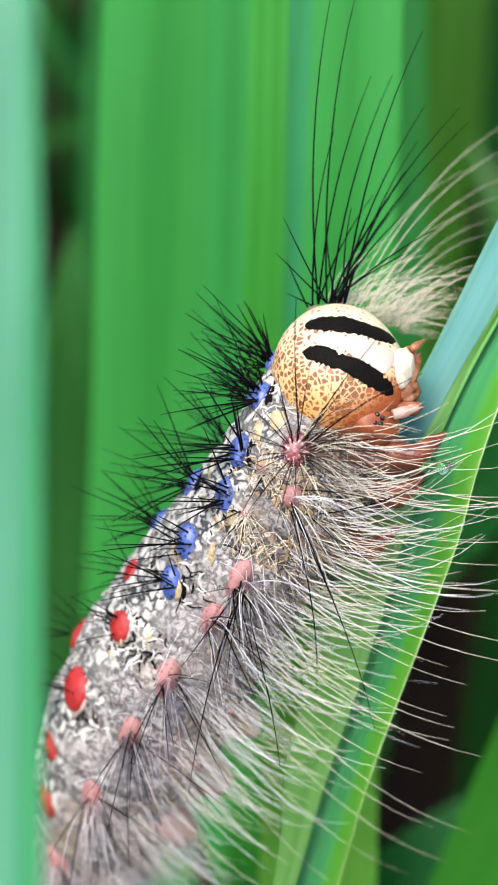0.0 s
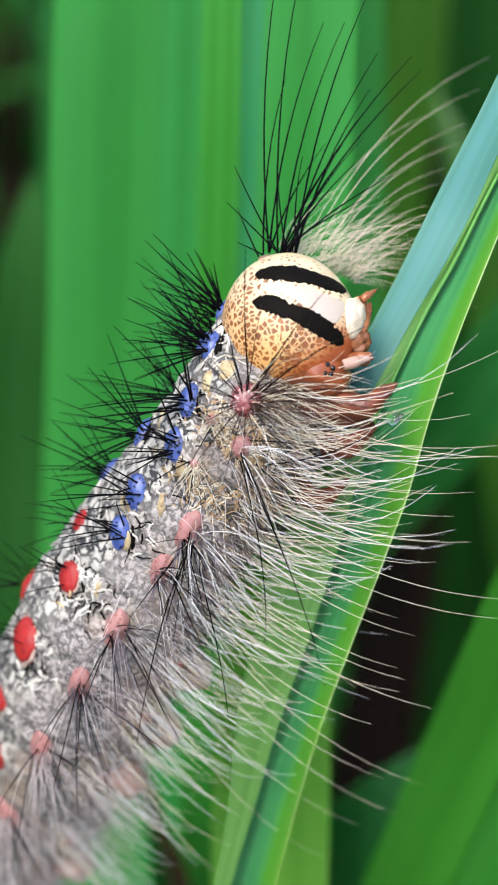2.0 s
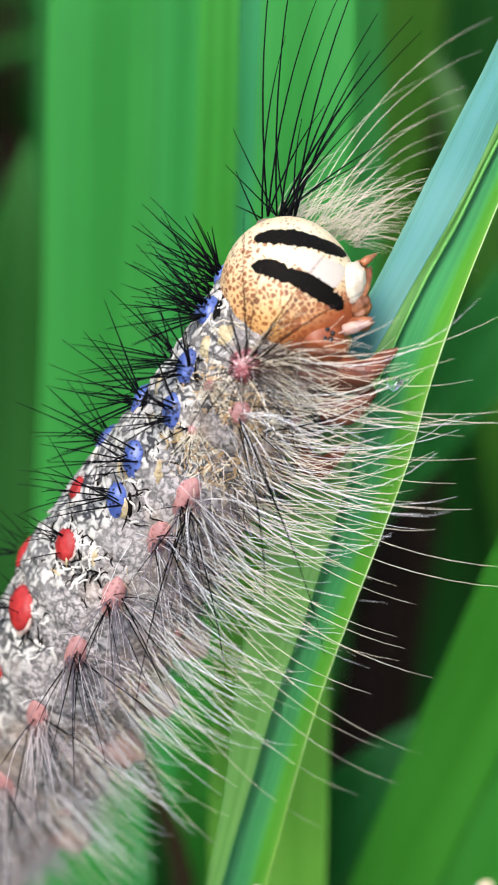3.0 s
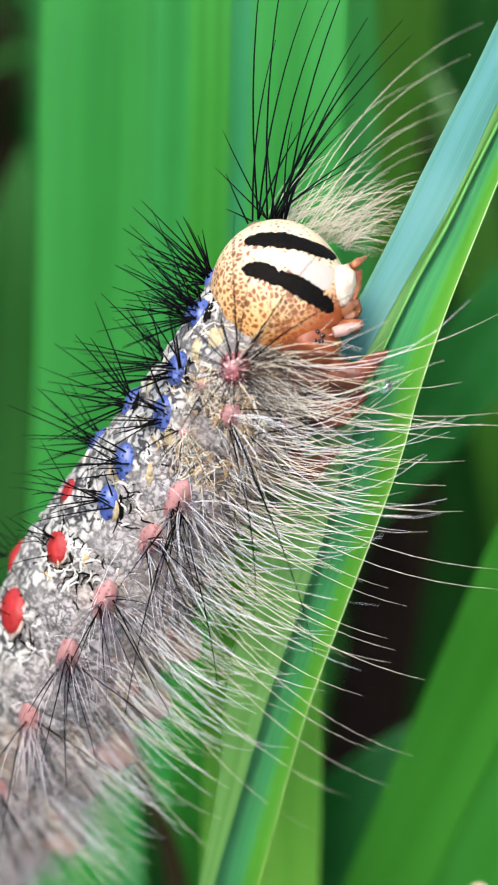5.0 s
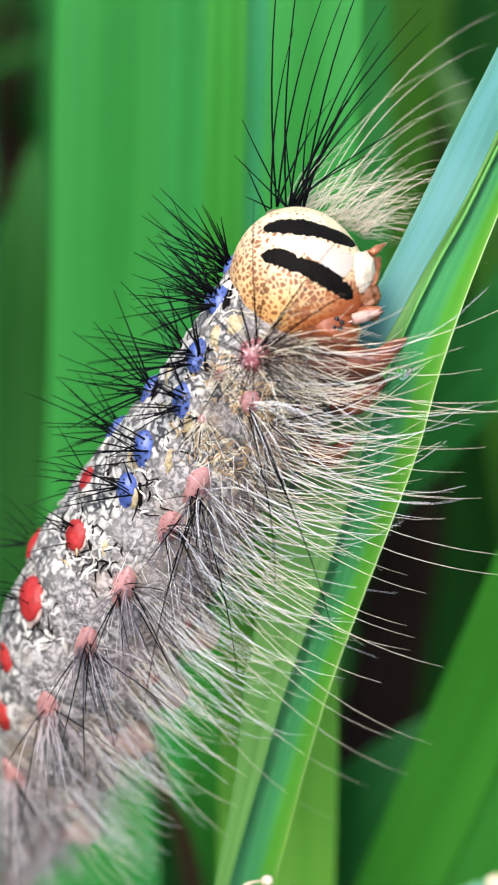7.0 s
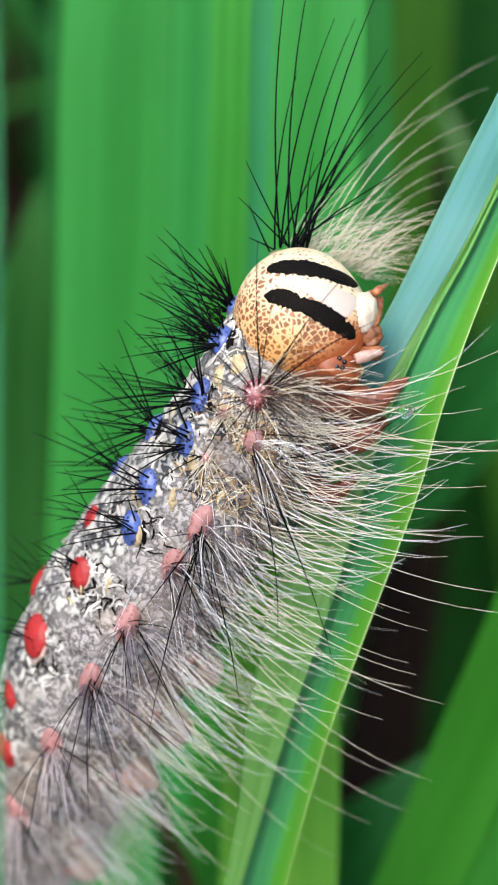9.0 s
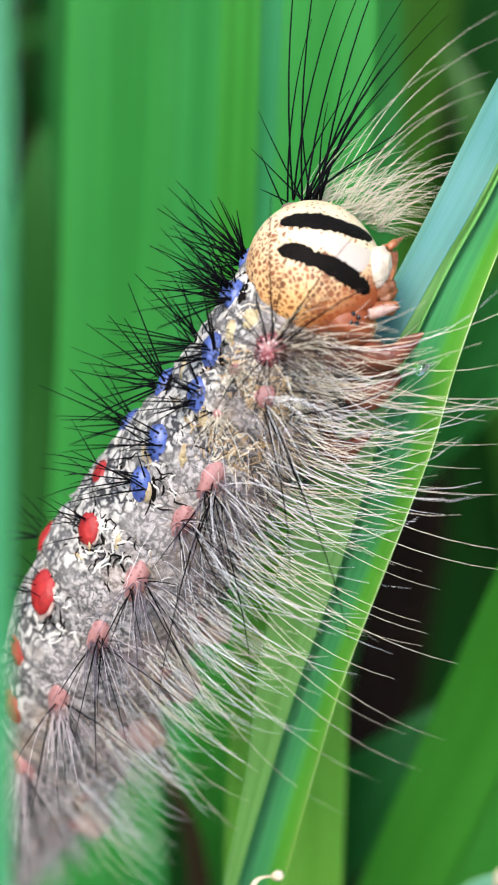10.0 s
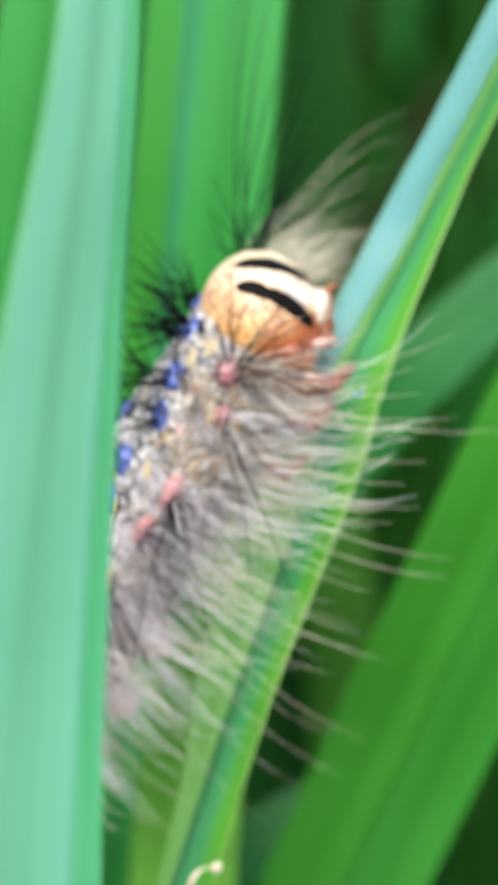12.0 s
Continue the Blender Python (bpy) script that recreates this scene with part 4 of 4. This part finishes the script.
# raised worm-like folds and black scribbles of the back
def squiggles(name, material, label, count, seed, radius, reach, starts=None):
    rng = random.Random(seed)
    many = []
    while len(many) < count:
        if starts:
            p = np.array(rng.choice(starts)) + np.array([rng.gauss(0.2, 0.6), rng.gauss(0, 0.4), rng.gauss(-0.1, 0.75)])
        else:
            k = rng.randrange(18, 112)
            p = PATHWAY[k, :3] + PATHWAY[k, 3] * unit(BACKWARD + 0.9 * np.array([rng.gauss(0, 1) for _ in range(3)]))
        foot, out, r, k = tube_side(p)
        if float(np.dot(out, BACKWARD)) < reach or out[1] > 0.4:
            continue
        way = unit(np.array([rng.gauss(0, 1) for _ in range(3)]))
        rows, thick = [], rng.uniform(*radius)
        steps = rng.randrange(4, 8)
        for j in range(steps):
            foot, out, r, k = tube_side(p)
            lift = 0.09 * noise.noise(Vector(p) * 1.6)
            rows.append((*(foot + out * (r * 1.0 + lift - 0.55 * thick)), thick * (0.5 + 0.5 * math.sin(math.pi * (j + 0.5) / steps))))
            way = unit(way - out * float(np.dot(way, out)) + 0.9 * np.array([rng.gauss(0, 0.6) for _ in range(3)]))
            p = foot + out * r + way * 0.17
        many.append(spline(rows, 3))
    tagged(finish(name, *hair_mesh(many, 6), material, cat, label), kind="stuff")


WARTS = [(-1.79, -2.20, 4.18), (-2.36, -1.30, 4.40), (-2.43, -2.40, 2.47), (-2.88, -2.30, 1.08), (-3.93, -0.55, 1.53), (-4.09, -1.50, -0.39), (-4.62, -1.15, -1.66), (-6.31, -0.10, -3.11), (-7.81, 1.20, -5.23), (-5.87, -0.45, -3.70)]
squiggles("pale_fold", FOLD, "whitish worm-like skin fold", 130, 611, (0.05, 0.085), 0.15)
squiggles("pale_fold", FOLD, "whitish worm-like skin fold", 150, 614, (0.035, 0.065), 0.1, WARTS)
squiggles("black_scribble", STRIPE, "black scribble between folds", 170, 612, (0.022, 0.046), 0.2, WARTS)
squiggles("yellow_fold", YELLOW, "cream-yellow skin fold", 16, 613, (0.04, 0.075), 0.15, WARTS)

# curly tan and dark down where the head joins the body
COLLAR = [(-0.94, -3.15, 1.67), (-1.29, -2.95, 0.98), (-0.43, -3.05, 1.33), (-1.72, -2.80, 0.64), (-0.17, -2.50, 0.29), (-0.86, -2.65, 0.21), (-1.46, -3.10, 1.93), (-1.11, -3.15, 2.79), (-1.90, -2.60, 0.00), (-1.20, -2.60, -0.50), (-2.20, -2.30, -0.70)]
squiggles("curly_down", TAN_HAIR, "curly tan down", 170, 621, (0.024, 0.045), -1.0, COLLAR)
squiggles("curly_down", CREAM, "curly cream down", 200, 622, (0.020, 0.038), -1.0, COLLAR)
squiggles("curly_down", GREY_HAIR, "curly dark down", 170, 623, (0.022, 0.045), -1.0, COLLAR)

# cream and yellow spots down the back
for i, (place, a, b) in enumerate([((-1.81, -2.75, 3.06), 0.24, 0.36), ((-1.24, -3.05, 3.39), 0.30, 0.36), ((-3.28, -1.55, 1.97), 0.2, 0.4), ((-2.67, -2.40, 0.35), 0.18, 0.22), ((-3.28, -1.95, -0.81), 0.15, 0.4), ((-4.40, -1.30, -1.94), 0.14, 0.34), ((-5.32, -0.70, -3.52), 0.12, 0.3)]):
    foot, out, r, _ = tube_side(place)
    lump("spot", foot + out * r * 0.985, (a, b, 0.13), out, YELLOW, cat, "cream-yellow spot", 0.3, 90 + i, 26)
# black patches beside the warts: dark marks and the warts' own shading in one
for i, (x, y, z) in enumerate(WARTS[:9]):
    foot, out, r, _ = tube_side((x + (0.42 if i < 7 else 0.62), y - 0.2, z - 0.12))
    lump("dark_patch", foot + out * r * 0.97, (0.13, 0.42, 0.09), out, STRIPE, cat, "black mark and shading beside a wart", 0.45, 190 + i, 20)

# ---- head ----
HC = np.array((0.66, -1.70, 4.82))
MOUTH = unit((0.86, -0.35, -0.2))


def head_radius(d):
    e = 1 / math.sqrt((d[0] / 2.08) ** 2 + (d[1] / 2.2) ** 2 + (d[2] / 2.32) ** 2)
    return e * (1 + 0.12 * max(0.0, float(np.dot(d, MOUTH))) ** 4)


def on_head(x, z, lift=0.0):
    """The near surface of the capsule at x, z from its middle."""
    lo, hi = -3.2, 0.0
    for _ in range(30):
        y = (lo + hi) / 2
        p = np.array([x, y, z])
        if np.linalg.norm(p) > head_radius(unit(p)):
            lo = y
        else:
            hi = y
    p = np.array([x, hi, z])
    return HC + p + unit(p) * lift


head = None


def build_head():
    verts, faces = [], []
    n, m = 64, 40
    for i in range(m + 1):
        th = math.pi * i / m
        for k in range(n):
            ph = 2 * math.pi * k / n
            d = np.array([math.sin(th) * math.cos(ph), math.sin(th) * math.sin(ph), math.cos(th)])
            verts.append(HC + d * head_radius(d))
    for i in range(m):
        for k in range(n):
            faces.append((i * n + k, (i + 1) * n + k, (i + 1) * n + (k + 1) % n, i * n + (k + 1) % n))
    ob = finish("head", [v - HC for v in verts], faces, HEAD, None, "cream head capsule with a net of orange-brown flecks")
    ob.data.transform(Matrix.Translation(-mm((0, 0, 0))))
    ob.parent = cat
    ob.location = mm(HC) - cat.location
    return ob


head = build_head()


def patch(name, line, material, label, lift=0.03, wob=0.12, seed=0, thick=0.06):
    """A raised patch on the capsule along a line of x, z and half width."""
    rng = random.Random(seed)
    rows = spline(line, 8)
    across = 8
    verts, faces = [], []
    w1 = [rng.gauss(0, wob) for _ in rows]
    w2 = [rng.gauss(0, wob) for _ in rows]
    for i, r in enumerate(rows):
        t = unit(rows[min(i + 1, len(rows) - 1), :2] - rows[max(i - 1, 0), :2])
        nx, nz = -t[1], t[0]
        end = min(1.0, math.sqrt(max(0.02, 1 - (1 - min(i, len(rows) - 1 - i) / 3) ** 2)) if min(i, len(rows) - 1 - i) < 3 else 1.0)
        for k in range(across + 1):
            u = 2 * k / across - 1
            h = r[2] * end * (1 + (w1[i] if u > 0 else w2[i]) * abs(u))
            verts.append(on_head(r[0] + nx * u * h, r[1] + nz * u * h, lift * (1 - u ** 6) - 0.01))
    for i in range(len(rows) - 1):
        for k in range(across):
            a = i * (across + 1) + k
            faces.append((a, a + across + 1, a + across + 2, a + 1))
    return finish(name, verts, faces, material, head, label)


# two black bands that flank the pale face
patch("stripe", [(-1.02, 1.50, 0.13), (-0.6, 1.57, 0.24), (0.1, 1.54, 0.29), (0.7, 1.42, 0.25), (1.3, 1.25, 0.23), (1.82, 1.05, 0.17)], STRIPE, "velvety black stripe", wob=0.1, seed=1)
patch("stripe", [(-1.1, 0.64, 0.12), (-0.6, 0.60, 0.33), (0.04, 0.35, 0.28), (0.75, 0.06, 0.34), (1.3, -0.30, 0.30), (1.7, -0.62, 0.2)], STRIPE, "velvety black stripe", wob=0.1, seed=2)
patch("face_plate", [(-0.80, 1.10, 0.10), (-0.1, 1.02, 0.17), (0.5, 0.85, 0.28), (1.0, 0.62, 0.38), (1.35, 0.45, 0.44), (1.68, 0.30, 0.42)], FRONS, "glossy pale triangular face plate", 0.025, 0.04, 3)

lump("clypeus", HC + np.array([1.98, -1.02, 0.20]), (0.48, 0.70, 0.40), (0.8, -0.6, 0), CLYPEUS, head, "white wrinkled clypeus", 0.14, 5, 26)
lump("labrum", HC + np.array([2.30, -0.80, 0.15]), (0.32, 0.68, 0.24), (0.9, -0.4, -0.1), ORANGE, head, "orange-brown labrum", 0.4, 6, 26)
lump("mandible", HC + np.array([2.22, -0.85, -0.52]), (0.42, 0.40, 0.32), (0.9, -0.4, -0.2), JAW, head, "orange-brown jaw", 0.45, 7, 26)
lump("palp", HC + np.array([2.2, -1.0, -1.05]), (0.24, 0.24, 0.45), (0.9, -0.2, 0.15), ORANGE, head, "small brown mouth feeler", 0.3, 17, 20)
for base, tip, tint, label, stout in (((2.61, -3.10, 3.62), (3.2, -2.95, 3.78), FLESH, "short pink feeler", 1.05), ((3.09, -2.60, 5.71), (3.40, -2.30, 5.93), ORANGE, "short brown feeler", 0.75)):
    base, tip = np.array(base), np.array(tip)
    joints = [(*(base + (tip - base) * f), w * stout) for f, w in ((-0.4, 0.16), (0.1, 0.18), (0.36, 0.165), (0.42, 0.12), (0.68, 0.11), (0.74, 0.09), (0.95, 0.08), (1.0, 0.03), (1.25, 0.012))]
    finish("antenna", *hair_mesh([joints], 12), tint, head, label)
lump("antenna_base", HC + np.array([2.2, -0.75, 0.72]), (0.2, 0.2, 0.22), (0.8, 0.0, 0.4), ORANGE, head, "brown socket of a feeler", 0.3, 19, 20)
lump("cheek", HC + np.array([1.05, -0.92, -1.50]), (1.0, 0.72, 0.72), (0.35, -1, -0.45), CHEEK, head, "reddish-brown cheek with black eyelets", 0.1, 23, 30)
for x, z in ((1.05, -1.34), (1.22, -1.26), (1.38, -1.36), (1.14, -1.52), (1.32, -1.55)):
    lump("eyelet", HC + np.array([x, -1.60, z]), (0.085, 0.085, 0.07), (0.2, -1, -0.2), EYE, head, "shiny black eyelet", 0.0, 1, 10)

# ---- hair of the crown ----
crown = lump("crown_tubercle", (0.25, -0.70, 6.95), (0.6, 0.35, 0.22), (0, -0.2, 1), PINK, cat, "hair-bearing knob behind the head", 0.2, 3)
for tip in ((0.50, -2.00, 16.96), (1.30, -1.50, 17.07), (0.62, -1.00, 12.85), (1.79, -1.00, 14.51), (2.48, -0.50, 14.61), (3.40, -1.50, 15.83), (3.50, -1.00, 13.54), (4.60, -1.00, 13.46),
            (4.91, -0.50, 13.07), (0.41, 0.00, 11.19), (3.31, 0.00, 12.55), (3.13, 0.50, 11.06), (2.75, -2.00, 9.92), (3.01, -2.00, 8.78), (3.96, -2.00, 9.58), (-1.01, -2.00, 9.82),
            (-1.25, -2.00, 8.70), (-0.93, -1.00, 8.62), (-0.93, -1.00, 7.53), (1.87, 0.00, 10.79), (2.42, -1.00, 10.65), (2.91, 0.00, 11.58), (1.13, -1.50, 10.20), (1.56, -2.00, 9.61)):
    rng = random.Random(str(tip))
    base = np.array((0.24, -1.30, 7.12)) + np.array([rng.uniform(-0.6, 0.6) + 0.09 * (tip[0] + 0.5), rng.uniform(-0.4, 0.4), rng.uniform(-0.1, 0.1)])
    span = np.linalg.norm(np.array(tip) - base)
    finish("bristle", *hair_mesh([hair_rows(base, tip, (-0.035 * span * (1 if tip[0] > 0 else 0.5), 0, 0.02 * span), 0.033, 9)]), BLACK, crown)
rng = random.Random(9)
many = []
for i in range(150):
    s = rng.random()
    base = np.array((0.27, -0.80, 7.22)) + s * (np.array((2.97, 0.30, 6.50)) - np.array((0.27, -0.80, 7.22))) + np.array([0, rng.uniform(-0.2, 1.2), rng.uniform(-0.15, 0.1)])
    a = radians(rng.uniform(2, 62) - 20 * s)
    n = rng.uniform(1.0, 3.4) if rng.random() < 0.94 else rng.uniform(3.4, 6.0)
    w = np.array([math.cos(a), rng.uniform(-0.35, 0.35), math.sin(a)])
    many.append(hair_rows(base, base + unit(w) * n, (-0.04 * n, rng.gauss(0, 0.03) * n, (0.1 + rng.gauss(0, 0.04)) * n), 0.0125))
tagged(finish("hair_tuft", *hair_mesh(many), CREAM, crown, "cream hair swept over the face"), kind="stuff")

for a, b in (((1.25, -1.00, 7.14), (7.50, 3.70, 14.17)), ((1.42, -1.00, 7.11), (7.08, 3.20, 13.02)), ((1.70, -0.60, 7.06), (6.62, 3.20, 11.86)), ((1.88, -0.50, 7.01), (6.45, 3.50, 11.24)), ((2.15, -0.40, 6.89), (5.92, 3.20, 10.36)), ((2.32, -0.40, 6.81), (5.87, 3.20, 9.89)), ((1.07, -1.00, 7.20), (5.31, 3.20, 12.14))):
    a, b = np.array(a), np.array(b)
    n = np.linalg.norm(b - a)
    finish("hair", *hair_mesh([hair_rows(a, b, (-0.03 * n, 0.0, 0.08 * n), 0.014, 10)]), CREAM, crown)

# ---- legs ----
lump("neck_fold", (1.65, -1.80, 2.50), (1.75, 0.75, 0.95), (0.1, -1, 0), LEG, cat, "orange-brown fold under the head", 0.3, 31, 26)
for i, (a, b, c) in enumerate([((2.18, -2.20, 2.38), (3.13, -2.60, 2.32), (4.07, -2.40, 3.02)), ((1.67, -1.60, 1.17), (2.63, -2.00, 1.08), (3.47, -1.80, 1.70)), ((0.89, -0.80, -0.23), (1.77, -1.00, -0.64), (2.66, -0.80, 0.03))]):
    rows = spline([(*a, 0.55), (*(np.array(a) * 0.5 + np.array(b) * 0.5), 0.5), (*b, 0.38), (*(np.array(b) * 0.4 + np.array(c) * 0.6), 0.24), (*c, 0.05)], 5)
    leg = finish("leg", *hair_mesh([rows], 14), LEG, cat, "orange-brown jointed leg")
for i, place in enumerate([(-2.21, 2.65, -6.62), (-3.53, 4.10, -8.33), (-5.69, 3.55, -10.20), (-7.72, 8.80, -13.83)]):
    foot, out, r, _ = tube_side(place)
    lump("proleg", foot + unit(out + np.array([0.7, 0, -0.3])) * r * 0.95, (0.75, 0.75, 1.0), (0.8, 0, -0.5), FLESH, cat, "fleshy pink proleg", 0.2, 70 + i)

# ---- drops ----
top, low = np.array((3.94, -3.40, 2.08)), np.array((3.86, -3.30, 1.70))
drop = finish("water_drop", *hair_mesh([spline([(*(top + (low - top) * f), w) for f, w in ((-0.1, 0.07), (0.0, 0.23), (0.18, 0.28), (0.5, 0.2), (0.85, 0.11), (1.0, 0.03))], 3)], 12), WATER)
tagged(drop, "clear dewdrop hanging on the hair beside the blade", "water drop")


# ---- withered stub with a drop, and a torn leaf, low beside the blade ----
def stub():
    ob = holder("withered_stub", (-1.32, 2.40, -19.16), "withered cream tip of a broken grass stem with a dewdrop beside", "grass stub")
    rows = spline([(*(-2.67, 6.00, -32.59), 0.35), (*(-1.87, 3.00, -22.32), 0.24), (*(-1.56, 2.40, -17.61), 0.16), (*(-1.29, 2.30, -15.47), 0.10), (*(-0.85, 2.20, -14.54), 0.10), (*(-0.23, 2.20, -14.43), 0.09)], 7)
    finish("stem", *hair_mesh([rows], 10), HUSK, ob)
    lump("tip", (-0.23, 2.20, -14.43), (0.16, 0.16, 0.22), (1, -0.2, 0), HUSK, ob, "bleached ragged tip", 0.5, 4, 22)


stub()
tagged(lump("water_drop", (-1.25, 1.60, -16.39), (0.30, 0.26, 0.42), (0, 0, 1), WATER, None, "", 0.08, 6, 24), "clear dewdrop on a withered stub", "water drop")


def torn_leaf():
    """A torn leaf that folds over at a withered corner."""
    ob = holder("torn_leaf", (23.65, 26.00, -38.00), "bluish torn grass leaf folded over at a withered corner", "leaf")
    rows = [(*(23.65, 26.00, -38.00), 1.2), (*(17.09, 17.00, -24.53), 1.1), (*(13.41, 14.00, -20.22), 0.8), (*(10.96, 12.50, -18.63), 0.62), (*(9.36, 12.00, -17.48), 0.45), (*(8.13, 12.00, -16.20), 0.22)]
    mid, left, right = blade_lines(spline(grown(rows, 0), 6), (0.2, -1, 0.6), 0.1)
    for outer in (left, right):
        v, f, u = strip(mid, outer, 0.15, (0.2, -1, 0.6))
        finish("leaf_half", v, f, LEAF_TORN, ob, uvs=u)
    rows = [(*(8.13, 12.00, -16.12), 0.25), (*(7.20, 12.20, -16.70), 0.5), (*(6.46, 12.60, -17.69), 0.75), (*(5.93, 13.00, -19.46), 0.9), (*(5.66, 14.00, -21.73), 0.7)]
    mid, left, right = blade_lines(spline(rows, 6), (-0.3, -1, 0.5), 0.15)
    for outer in (left, right):
        v, f, u = strip(mid, outer, 0.15, (-0.3, -1, 0.5))
        finish("leaf_lobe", v, f, LEAF_TORN, ob, uvs=u)
    lump("withered_corner", (8.08, 11.80, -16.15), (0.3, 0.28, 0.42), (0.3, -0.3, 1), HUSK, ob, "bleached withered corner", 0.5, 14, 24)


torn_leaf()
